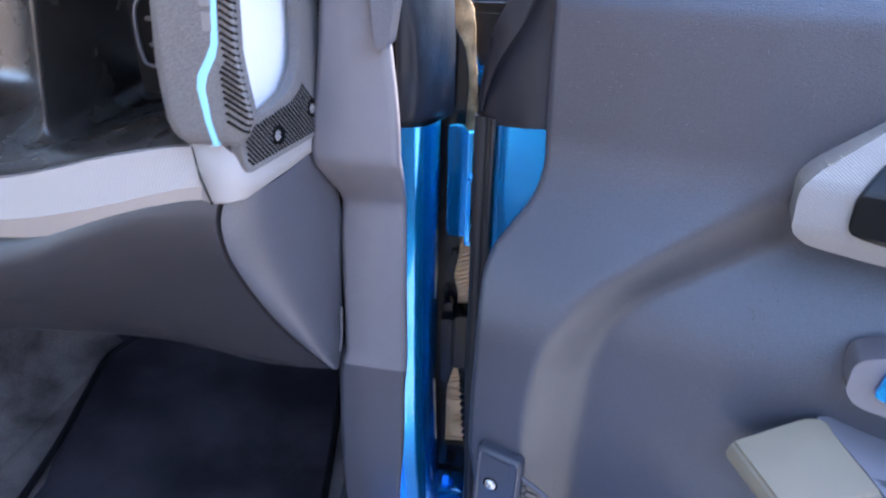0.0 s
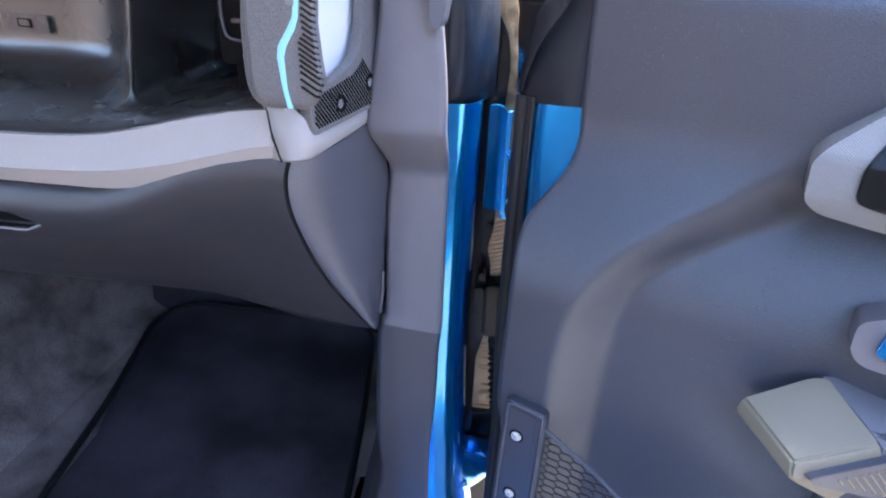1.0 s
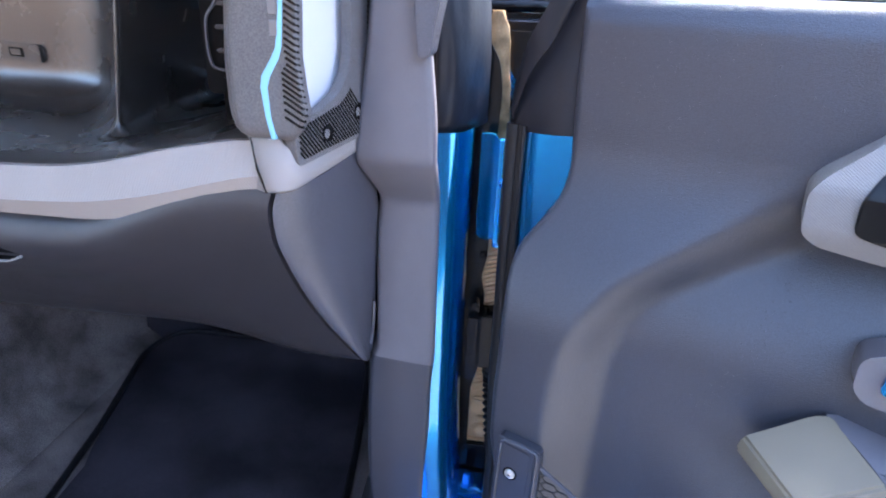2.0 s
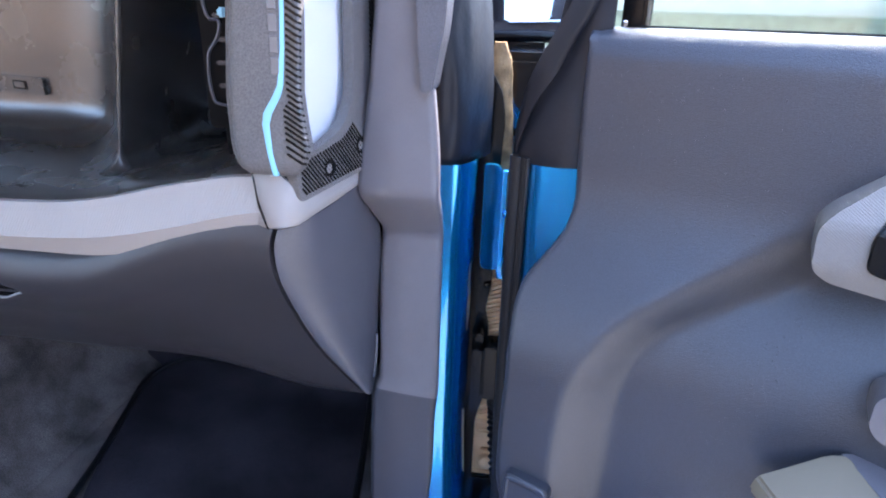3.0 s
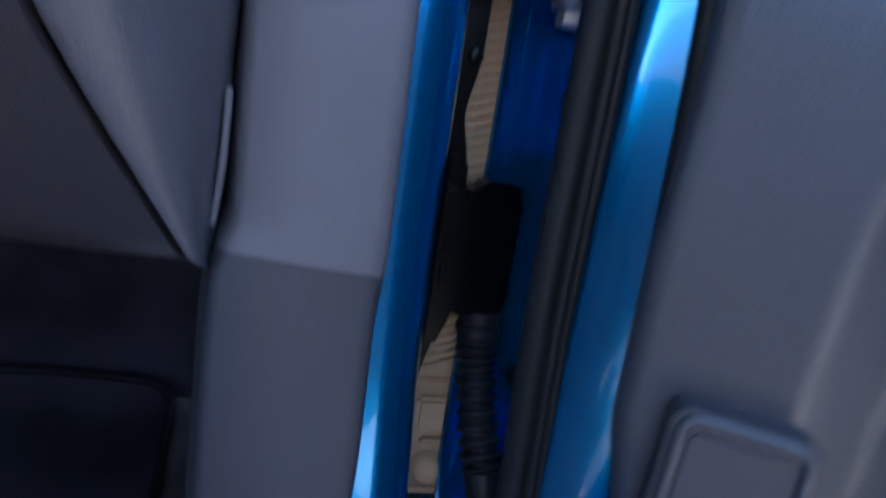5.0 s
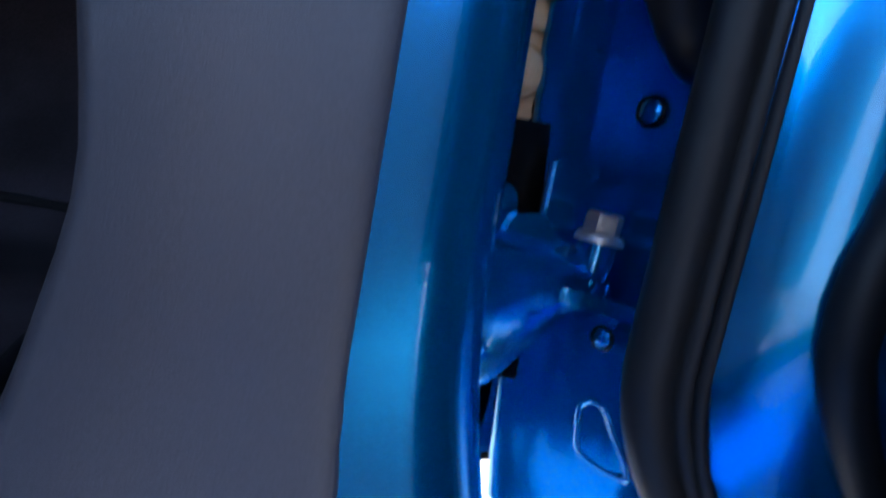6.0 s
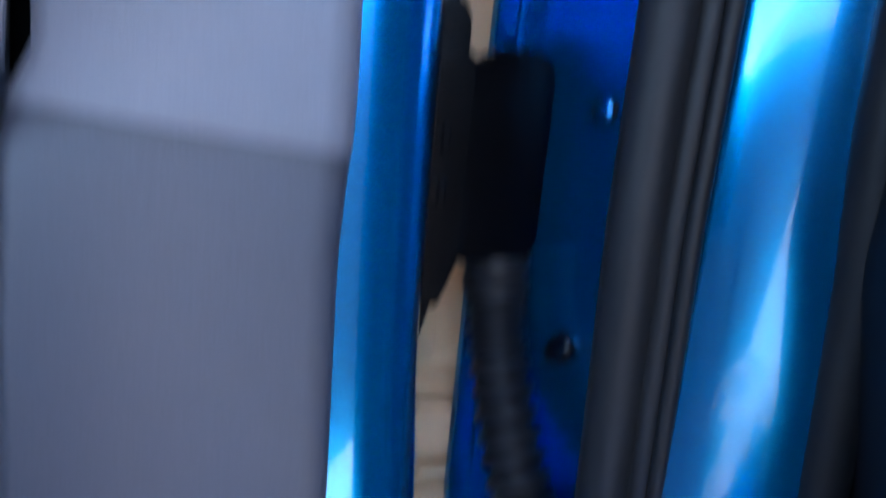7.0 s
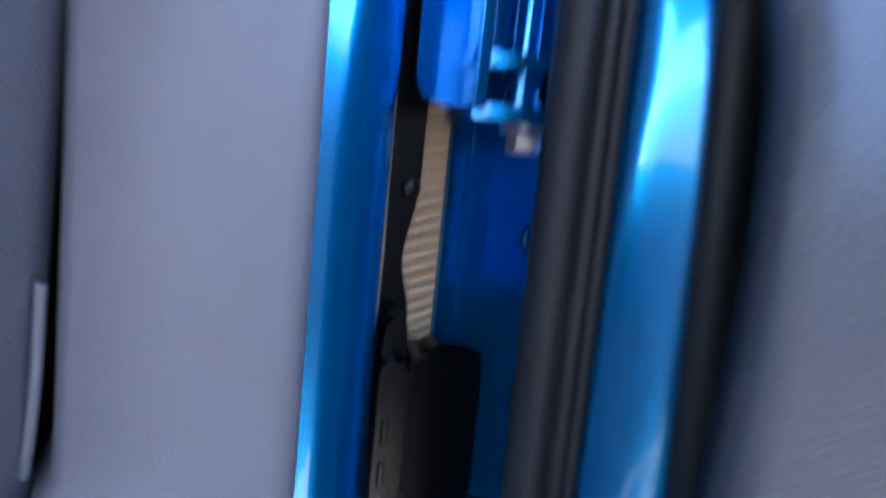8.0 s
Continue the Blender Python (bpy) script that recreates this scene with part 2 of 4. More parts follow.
flat("ground", -400, 400, -400, 400, 0.0, M_GROUND, "pale sunlit concrete ground beside the car", "ground")
tagged(part("wall_far", block(-30, 40, 14.0, 14.3, 0, 4.2, 0.02), M_WALL), "low cream rendered wall in the distance", "wall", kind="structure")
# Unseen walls, added to cut low sky light and warm the reflections.
for name, box in (("wall_side", (8.0, 8.3, -8.6, 14.0)), ("wall_back", (-20, 8.0, -8.6, -8.3))):
    tagged(part(name, block(*box, 0, 3.2, 0.02), M_BRICK), "added unseen brown wall that blocks low sky light", "wall", kind="structure")
tagged(part("hedge", block(-30, 40, 13.2, 13.9, 0, 1.5, 0.1), M_HEDGE), "low dull green hedge in front of the cream wall", "hedge", kind="stuff")


# ---------------------------------------------------------------- car body
body = thing("car_body", (0, 0, 0.3), "blue sport utility body shell with an open front door", "car body")


def bow(z):
    """How far the door opening swings rearwards towards the sill."""
    return -0.012 * smooth(1.0, 0.80, z) - 3.0 * max(0, 0.70 - z) ** 2


rows = []
for z in [0.42 + 0.0175 * i for i in range(47)]:
    b = bow(z)
    sec = [p[:2] for p in along([(0.004, -0.029, 0), (0.0125, -0.0350, 0), (0.0215, -0.0366, 0), (0.0310, -0.0356, 0), (0.0400, -0.0320, 0), (0.0468, -0.0242, 0), (0.0515, -0.0125, 0), (0.0545, 0.002, 0), (0.0550, 0.016, 0), (0.0515, 0.032, 0), (0.0485, 0.050, 0), (0.048, 0.075, 0)], 44)]
    wide = curve(z, (0.5, 0.048), (0.6, 0.0285), (0.65, 0.0190), (0.68, 0.0150), (0.71, 0.0120), (0.78, 0.0100), (0.90, 0.0045), (1.06, 0.0050))
    rows.append([(x + wide * smooth(0.026, 0.052, x) + 0.003 * smooth(0.70, 0.6, z), y + b * (1.0 if y < 0.02 else 0.4), z) for x, y in sec])
part("hinge_pillar", loft(rows), M_PAINT, body, "glossy blue painted hinge pillar edge", sharp=60)


def sweep_z(z):
    """The overhang of the upper trim, with its two folds slightly rounded."""
    return sum(curve(z + d, (1.154, 0), (1.206, 1)) for d in (-0.003, 0, 0.003)) / 3


def trim_front(z):
    """The rear face of the pillar trim."""
    return -0.0405 - 0.044 * sweep_z(z) + bow(z)


def trim_left(z):
    return curve(z, (0.40, -0.20), (0.52, -0.125), (0.60, -0.078), (0.65, -0.057), (0.677, -0.0510), (0.696, -0.0470), (0.712, -0.0433), (0.725, -0.0410), (0.738, -0.0405), (0.755, -0.0420), (0.78, -0.0447), (0.83, -0.045), (0.92, -0.044), (0.955, -0.042), (0.97, -0.035), (1.12, -0.033), (1.145, -0.030), (1.165, -0.031), (1.200, -0.043), (1.215, -0.043), (1.235, -0.041), (1.26, -0.037), (1.30, -0.031), (1.37, -0.024), (1.5, -0.018))


def trim_rows(z0, z1, n, back):
    out = []
    for i in range(n):
        z = z0 + (z1 - z0) * i / (n - 1)
        f, xl = trim_front(z) + back, trim_left(z)
        xr = 0.0300 - 0.010 * smooth(1.22, 1.36, z) + 0.0025 * smooth(0.93, 0.975, z) + 0.006 * smooth(0.70, 0.60, z) - 0.0045 * smooth(0.88, 0.78, z)
        near = smooth(0.86, 0.958, z) * smooth(1.06, 0.96, z)
        out.append([(xl - 0.03, 0.46, z), (xl - 0.016, 0.10, z), (xl - 0.008, f + 0.035, z), (xl - 0.001, f + 0.012, z), (xl + 0.002, f + 0.003, z), (xl + 0.006, f + 0.0005, z),
                    (xl * 0.5 + xr * 0.5, f - 0.0005, z), (xr - 0.008, f, z), (xr - 0.003, f + 0.0008, z), (xr - 0.0005, f + 0.003, z), (xr, f + 0.007, z), (xr - 0.001, f + 0.02, z)])
        out[-1] = [(x, y, zz + near * 0.0065 * min(1.2, (0.03 - x) / 0.072)) for x, y, zz in out[-1]]
    return out


upper_rows = trim_rows(0.9588, 1.50, 90, 0)
upper_rows.insert(0, [(x, y + 0.006, z - 0.0002) for x, y, z in upper_rows[0]])
part("upper_pillar_trim", loft(upper_rows), M_TRIM, body, "grained grey plastic pillar trim", sharp=60)
lower_rows = trim_rows(0.42, 0.9640, 44, 0.0016)
lower_rows.append([(x, y + 0.006, z + 0.002) for x, y, z in lower_rows[-1]])
part("lower_pillar_trim", loft(lower_rows), M_KICK, body, "grained grey plastic kick panel trim", sharp=60)

# short end of the upper pillar cover, lapping over the trim
out = rounded([(0.007, 1.50), (0.010, 1.40), (0.0165, 1.293), (0.0265, 1.293), (0.030, 1.315), (0.036, 1.345), (0.044, 1.50)], [0, 0.02, 0.004, 0.004, 0.01, 0.02, 0], 4)
part("pillar_cover_end", prism(out, lambda a, b, c: (a, -0.097 + c + 0.10 * max(0, a - 0.02), b + 0.006), 0.045, 0.003), M_DARK, body, "grey plastic end of the upper pillar cover")

# soft black cover above the painted pillar edge
rows = []
for i in range(26):
    z = 1.222 + i * 0.012
    row = []
    for k in range(15):
        a = k / 14
        x = 0.0235 + 0.0445 * a - 0.012 * smooth(1.28, 1.45, z)
        y = -0.034 + 0.060 * a ** 1.5 - 0.010 * math.sin(math.pi * a)
        y += 0.0085 * noise.noise((x * 120 + 3, z * 14, 0.4)) * smooth(1.222, 1.25, z) + (0.006 * (1 - smooth(1.222, 1.232, z)))
        row.append((x, y, z))
    rows.append(row)
part("pillar_boot", sheet(rows, (0.003, 0.012, 0)), M_BOOT, body, "wrinkled black rubber cover over the pillar", sharp=80)

# black splash guard between pillar and ribbed seal
out = rounded([(0.050, 0.655), (0.150, 0.655), (0.150, 0.768), (0.0705, 0.768), (0.0705, 0.865), (0.0790, 0.90), (0.0810, 1.005), (0.0750, 1.03), (0.0810, 1.06), (0.0820, 1.20), (0.0845, 1.255), (0.0800, 1.285), (0.068, 1.305), (0.050, 1.305)],
              [0.004, 0.004, 0.002, 0.003, 0.008, 0.008, 0.008, 0.008, 0.008, 0.01, 0.01, 0.01, 0.006, 0.004])
part("splash_guard", prism(out, lambda a, b, c: (a, 0.052 + c, b), 0.004, 0.001, 1), M_BLACK, body, "dusty black splash guard behind the hinges")
part("guard_knob", turned((0.0765, 0.052, 1.062), (0, -1, 0), [(0.0045, 0), (0.0045, 0.003), (0.0035, 0.005), (0.001, 0.0055)], 14), M_BLACK, body)

# tan ribbed seal between fender and pillar
seal = new("fender_seal")
seal.location = (0.09, 0.07, 0.765)
tagged(seal, "tan ribbed plastic fender seal behind the door hinges", "seal")
out = rounded([(0.066, 0.7680), (0.0975, 0.7680), (0.0965, 1.19), (0.066, 1.19)], [0.002, 0.002, 0.002, 0.002])
part("backing", prism(out, lambda a, b, c: (a, 0.0655 + c, b), 0.005, 0.0015, 1), M_TAN, seal)
rows = []
for i in range(20):
    z = 1.186 + 0.0078 * i
    l = curve(z, (1.18, 0.070), (1.26, 0.0715), (1.30, 0.0670), (1.322, 0.0660), (1.335, 0.0690)) + 0.0035 * noise.noise((z * 60, 0.3, 0))
    r = curve(z, (1.18, 0.0965), (1.225, 0.094), (1.29, 0.0890), (1.32, 0.0850), (1.335, 0.0790)) + 0.0020 * noise.noise((z * 75, 4.3, 0))
    rows.append([(l + (r - l) * k / 6, 0.0640 - 0.003 * math.sin(math.pi * k / 6) + 0.0018 * noise.noise((k * 0.9, z * 110, 2.0)), z) for k in range(7)])
part("foam_end", sheet(rows, (0, 0.008, 0)), M_FOAM, seal, "ragged brown foam end of the seal, darkened for shade", sharp=80)
first = None
for i in range(53):
    z = 0.866 + 0.006 * i
    if first is None:
        first = part("rib", tube(along([(0.0735, 0.0632, z - 0.002), (0.086, 0.0605, z + 0.003), (0.0965, 0.0632, z + 0.0065)], 4), 0.0022, 6), M_TAN, seal, sharp=60)
        first_bead = part("bead", turned((0.0822, 0.0600, z + 0.001), (0, -1, 0), [(0.0014, 0), (0.0013, 0.001), (0.0004, 0.0016)], 6), M_TAN, seal)
        continue
    for one in (first, first_bead):
        again = one.copy()
        scene.collection.objects.link(again)
        again.location.z = 0.006 * i
part("cap", turned((0.0880, 0.064, 0.7880), (0, -1, 0), [(0.0108, 0), (0.0105, 0.003), (0.0092, 0.006), (0.0060, 0.0080), (0.0012, 0.0090)], 20), M_TAN, seal, "round domed tan cap", sharp=70)
part("cap_ring", turned((0.0880, 0.064, 0.7880), (0, -1, 0), [(0.0130, 0), (0.0128, 0.0018), (0.0118, 0.0022), (0.0112, 0.0006)], 20), M_TAN, seal)
part("tab", block(0.074, 0.0960, 0.057, 0.0655, 0.820, 0.8445, 0.003), M_TAN, seal, "smooth tan raised tab")
part("tab_lip", block(0.070, 0.0965, 0.0605, 0.0655, 0.852, 0.857, 0.0015), M_TAN, seal)
part("lower_lug", block(0.080, 0.0965, 0.0585, 0.0655, 0.806, 0.812, 0.0015), M_TAN, seal)
part("foot_lip", block(0.070, 0.0965, 0.0600, 0.0655, 0.7685, 0.7725, 0.0012), M_TAN, seal)

# front fender seen past the hinges
rows = []
for i in range(14):
    y = 0.098 + i * 0.073
    x = 0.128 + 0.065 * smooth(0.08, 0.34, y)
    zb = curve(y, (0.07, 0.60), (0.28, 0.578), (0.34, 0.59), (0.42, 0.66), (0.55, 0.84), (0.8, 0.90), (1.1, 0.86))
    rows.append([(x - 0.02, y, zb - 0.004), (x, y, zb), (x + 0.002, y, zb + 0.02), (x, y, 0.95), (x - 0.012, y, 1.22), (x - 0.05, y, 1.285), (x - 0.5, y, 1.33)])
# folded rear edge of the fender
rows.insert(0, [(p[0] - 0.001, p[1] - 0.003, p[2]) for p in rows[0]])
rows.insert(0, [(p[0] - 0.012, p[1] + 0.004, p[2]) for p in rows[1]])
part("fender", loft(rows), M_PAINT, body, "blue painted front fender", sharp=60)

# unseen front wheel under the fender, added to shade the ground
wheel = part("front_tyre", turned((0.165, 0.98, 0.41), (-1, 0, 0), [(0.24, 0.010), (0.32, 0.0), (0.385, 0.008), (0.41, 0.04), (0.41, 0.22), (0.385, 0.252), (0.32, 0.26), (0.24, 0.25)], 48), M_RUBBER, body, "unseen black front tyre that shades the ground", sharp=50)
part("rim", turned((0.150, 0.98, 0.41), (-1, 0, 0), [(0.05, 0.02), (0.10, 0.0), (0.20, 0.03), (0.238, 0.0), (0.238, 0.22), (0.10, 0.22)], 40), M_STEEL, wheel)

# Added sheet: blocks the bright ground behind the hinge gap.
part("ground_blocker", block(-0.06, 0.150, 0.400, 0.408, 0.13, 0.60, 0.002), M_RUBBER, body, "added black rubber sheet that hides the bright ground")
part("fender_liner", block(0.050, 0.20, 0.125, 0.135, 0.572, 1.18, 0.003), M_BLACK, body, "black liner inside the fender")

# sill, floor pan, bulkhead, roof and far side close the cabin
part("sill", sheet([[(0.0, -1.6, 0.40), (0.07, -1.6, 0.42), (0.065, -1.6, 0.55), (-0.02, -1.6, 0.60), (-0.10, -1.6, 0.60)], [(0.0, 0.06, 0.40), (0.07, 0.06, 0.42), (0.065, 0.06, 0.55), (-0.02, 0.06, 0.60), (-0.10, 0.06, 0.60)]], (-0.004, 0, -0.006)), M_PAINT, body)
part("floor_pan", block(-1.46, -0.03, -1.6, 0.66, 0.575, 0.60, 0.004), M_CARPET, body, "carpeted floor pan")
rows = [[(x, y, z) for y, z in ((0.46, 0.60), (0.54, 0.66), (0.60, 0.78), (0.63, 0.95), (0.63, 1.497))] for x in (-1.46, -0.7, -0.03)]
part("bulkhead", sheet(rows, (0, 0.02, -0.01)), M_MAT, body, "near black bulkhead of the footwell")
rows = []
for i in range(8):
    y = -1.6 + i * 0.31
    rows.append([(-0.99, y, 0.80), (-0.83, y, 0.80), (-0.79, y, 0.785), (-0.762, y, 0.74), (-0.740, y, 0.66), (-0.705, y, 0.615), (-0.66, y, 0.601)])
part("tunnel", sheet(rows, (0, 0, -0.006)), M_CARPET, body, "mottled brown grey carpeted tunnel side", sharp=70)
# Added out of view, to darken what the hinge pillar and trim reflect.
tagged(part("shade_wall", block(-0.10, 1.55, -1.95, -1.90, 0.0, 1.50, 0.01), M_RUBBER), "added unseen dark wall that darkens the pillar's reflections", "wall", kind="structure")
# Unseen; two heights and a dark colour shape the light in the cabin.
part("far_side", block(-1.48, -1.46, -0.45, 0.62, 0.58, 1.48, 0.004), M_RUBBER, body, "unseen dark far side, raised to block light")
part("far_side", block(-1.48, -1.46, -1.70, -0.45, 0.58, 1.16, 0.004), M_RUBBER, body, "unseen dark far side, cut lower to let light in")
rows = [[(x, y, z) for y, z in ((-1.70, 1.70), (-0.8, 1.735), (0.0, 1.725), (0.22, 1.69))] for x in (-1.44, -1.38, -0.75, -0.12, -0.06)]
rows = [[(x, y, z - (0.03 if i in (0, 4) else 0)) for x, y, z in r] for i, r in enumerate(rows)]
part("roof", sheet(rows, (0, 0, 0.03)), M_LINER, body, "roof over the cabin")
for x in (-1.45, -0.05):
    part("screen_pillar", tube(along([(x, 0.22, 1.70), (x + 0.02 * (x > -1), 0.50, 1.53), (x + 0.05 * (x > -1), 0.66, 1.43)], 6), 0.032, 10), M_LINER, body)
# Unseen; pale and cut low so that the door edge reflects more light.
part("back_panel", block(-1.46, -0.03, -1.02, -0.995, 0.58, 1.17, 0.004), M_BOUNCE, body, "added unseen light grey panel that brightens the door edge")
part("rear_side", block(-0.03, 0.03, -1.70, -1.25, 0.42, 1.69, 0.01), M_PAINT, body)
part("cowl_side", block(0.03, 0.30, 0.11, 0.22, 1.10, 1.322, 0.01), M_BLACK, body, "black cowl side under the mirror")

# ---------------------------------------------------------------- hinges
upper = thing("door_hinge", (0.075, 0.02, 1.10), "blue painted upper door hinge with steel bolt", "hinge", "door hinges")
out = rounded([(0.0675, 1.0965), (0.0910, 1.0965), (0.0910, 1.200), (0.0820, 1.216), (0.0675, 1.216)], [0.024, 0.004, 0.012, 0.006, 0.002], 6)
part("pillar_leaf", prism(out, lambda a, b, c: (a, 0.012 + c + (a - 0.06) * 0.25, b), 0.006, 0.002), M_PAINT, upper, sharp=60)
out = rounded([(0.0, 1.0945), (0.024, 1.0930), (0.024, 1.205), (0.008, 1.214), (0.0, 1.214)], [0.004, 0.008, 0.014, 0.004, 0.002], 5)
part("leaf_flange", prism(out, lambda a, b, c: (0.0875 + c, 0.002 + a, b), 0.0045, 0.0015), M_PAINT, upper)
for z0, z1 in ((1.0915, 1.0975), (1.1110, 1.1165)):
    out = rounded([(0.086, 0.005), (0.146, -0.004), (0.146, 0.045), (0.086, 0.045)], [0.004, 0.004, 0.006, 0.006])
    part("knuckle_plate", prism(out, lambda a, b, c: (a, b, z0 + c), z1 - z0, 0.0015), M_PAINT, upper)
part("door_leaf", block(0.098, 0.142, 0.034, 0.040, 1.098, 1.215, 0.002), M_PAINT, upper)
part("pin_bush", turned((0.112, 0.020, 1.0975), (0, 0, 1), [(0.0085, 0), (0.0085, 0.003), (0.0070, 0.0035), (0.0070, 0.010), (0.0085, 0.0105), (0.0085, 0.0135)], 16), M_PAINT, upper)
bolt = part("bolt", turned((0.116, 0.022, 1.0915), (0, 0, -1), [(0.0105, 0), (0.0105, 0.0012), (0.0095, 0.0025), (0.0065, 0.0030)], 18), M_STEEL, upper, "steel flange bolt")
part("bolt_head", hexagon((0.116, 0.022, 1.0885), (0, 0, -1), 0.0072, 0.0075), M_STEEL, bolt)
part("leaf_pin", turned((0.0925, 0.004, 1.168), (0, -1, 0), [(0.0045, 0), (0.0045, 0.003), (0.003, 0.0045), (0.0005, 0.005)], 12), M_PAINT, upper)
part("upper_pin", turned((0.112, 0.020, 1.1165), (0, 0, 1), [(0.0055, 0), (0.0055, 0.05), (0.004, 0.052), (0.0005, 0.053)], 12), M_PAINT, upper)

lower = thing("door_hinge", (0.085, 0.02, 0.665), "blue painted lower door hinge with steel bolt", "hinge", "door hinges")
# arm from the pillar: a plate on top, a sloping skirt in front
rows = []
for i in range(11):
    a = i / 10
    x = 0.055 + 0.061 * a
    lowz = 0.670 + 0.033 * smooth(0.3, 1.0, a)
    fy = -0.010 + 0.018 * a
    up = 0.004 + 0.006 * (1 - a)
    rows.append([(x, 0.046, 0.7180 + up), (x, fy + 0.016, 0.7190 + up), (x, fy + 0.006, 0.7165 + 0.002 * a + up), (x, fy + 0.001, 0.7110 + up), (x, fy - 0.001, 0.7030 + up), (x, fy + 0.002, lowz + 0.008 * (1 - a)), (x, fy + 0.006, lowz), (x, fy + 0.010, lowz + 0.002), (x, fy + 0.012, 0.706), (x, 0.046, 0.712)])
part("arm", loft(rows, True, True), M_PAINT, lower, sharp=50)
part("arm_post", prism(rounded([(0.070, 0.712), (0.0850, 0.712), (0.0850, 0.732), (0.0830, 0.7405), (0.070, 0.744)], 0.004), lambda a, b, c: (a, 0.022 + c, b), 0.010, 0.002), M_PAINT, lower)
part("arm_rib", prism(rounded([(0.076, 0.722), (0.098, 0.723), (0.092, 0.7340), (0.079, 0.732)], 0.003), lambda a, b, c: (a, 0.010 + c, b), 0.006, 0.0012), M_PAINT, lower)
part("arm_notch", turned((0.0655, -0.005, 0.687), (1, -0.2, -0.2), [(0.005, -0.012), (0.005, 0.006), (0.0005, 0.010)], 12), M_PAINT, lower)
out = rounded([(0.096, 0.000), (0.150, -0.010), (0.150, 0.045), (0.096, 0.045)], 0.005)
part("door_plate", prism(out, lambda a, b, c: (a, b, 0.7035 + c - 0.10 * (a - 0.11)), 0.0055, 0.0015), M_PAINT, lower)
part("door_leaf", block(0.100, 0.145, 0.036, 0.042, 0.700, 0.755, 0.002), M_PAINT, lower)
part("spacer", turned((0.1145, 0.014, 0.7085), (0.05, 0, 1), [(0.0080, 0), (0.0080, 0.004), (0.0062, 0.005), (0.0062, 0.009), (0.0072, 0.0095), (0.0072, 0.0180)], 16), M_PAINT, lower)
bolt = part("bolt", turned((0.1152, 0.014, 0.7265), (0.05, 0, 1), [(0.0093, 0), (0.0093, 0.0014), (0.0084, 0.0030), (0.0065, 0.0036)], 18), M_STEEL, lower, "steel flange bolt")
part("bolt_head", hexagon((0.1154, 0.014, 0.7297), (0.05, 0, 1), 0.0070, 0.0078), M_STEEL, bolt)

# ---------------------------------------------------------------- wiring connector between body and door
conn = thing("wiring_connector", (0.085, 0.03, 0.915), "black plastic wiring connector with ribbed hose between pillar and door", "connector")
out = rounded([(0.0780, 0.9185), (0.1065, 0.9195), (0.1065, 0.9915), (0.0780, 0.9915)], [0.003, 0.004, 0.010, 0.003], 5)
part("door_plug", prism(out, lambda a, b, c: (a, 0.0235 + c, b), 0.032, 0.0050, 4), M_PLUG, conn, sharp=50)
part("plug_rim", prism(rounded([(0.084, 0.9165), (0.1125, 0.9175), (0.1125, 0.9965), (0.084, 0.9965)], 0.010), lambda a, b, c: (a, 0.030 + c, b), 0.020, 0.002), M_PLUG, conn, sharp=50)
part("release_bar", block(0.0815, 0.0995, 0.0225, 0.028, 0.9885, 0.9928, 0.001), M_PLUG, conn)
out = rounded([(0.0640, 0.906), (0.0700, 0.903), (0.0768, 0.9215), (0.0768, 0.9925), (0.0640, 0.9925)], [0.003, 0.003, 0.004, 0.006, 0.006], 4)
part("pillar_socket", prism(out, lambda a, b, c: (a, 0.016 + c, b), 0.036, 0.0025, 3), M_PLUG, conn, sharp=50)
part("socket_tab", prism(rounded([(0.0655, 0.990), (0.0765, 0.990), (0.0765, 1.004), (0.0725, 1.011), (0.0670, 1.006)], 0.003), lambda a, b, c: (a, 0.026 + c, b), 0.016, 0.0015), M_PLUG, conn)
bm = bmesh.new()
for i in range(9):
    block(0.0766, 0.0800, 0.0205, 0.030, 0.9235 + 0.0076 * i, 0.9275 + 0.0076 * i, 0.0008, 1, bm)
part("teeth", bm, M_PLUG, conn)
for zz in (0.940, 0.958):
    part("latch_slot", block(0.0665, 0.0695, 0.0145, 0.018, zz, zz + 0.010, 0.0006, 1), M_PLUG, conn)
part("neck", turned((0.0985, 0.034, 0.9200), (0.02, -0.05, -1), [(0.0130, 0), (0.0130, 0.006), (0.0115, 0.007), (0.0115, 0.009), (0.0135, 0.010), (0.0135, 0.014), (0.0115, 0.015), (0.0115, 0.018)], 18), M_RUBBER, conn, sharp=50)
path = along([(0.0990, 0.033, 0.905), (0.1000, 0.028, 0.885), (0.1030, 0.014, 0.855), (0.1070, 0.000, 0.830)], 90)
part("hose", tube(path, lambda s: 0.0112 + 0.0017 * math.sin(s * 2 * math.pi * 12), 16, caps=False), M_RUBBER, conn, "ribbed black rubber hose", sharp=80)
path = along([(0.1068, 0.000, 0.832), (0.1095, -0.006, 0.820), (0.1165, -0.006, 0.807), (0.1270, 0.001, 0.800), (0.139, 0.012, 0.797)], 24)
part("hose_end", tube(path, lambda s: 0.0120 - 0.002 * s, 16), M_RUBBER, conn, "smooth black rubber hose elbow", sharp=80)

# ---------------------------------------------------------------- side mirror on the cowl
mirror = thing("side_mirror", (0.09, 0.25, 1.30), "dark side mirror on the cowl beyond the door", "mirror")
out = rounded([(0.042, 1.352), (0.165, 1.358), (0.190, 1.40), (0.190, 1.52), (0.045, 1.52)], 0.012)
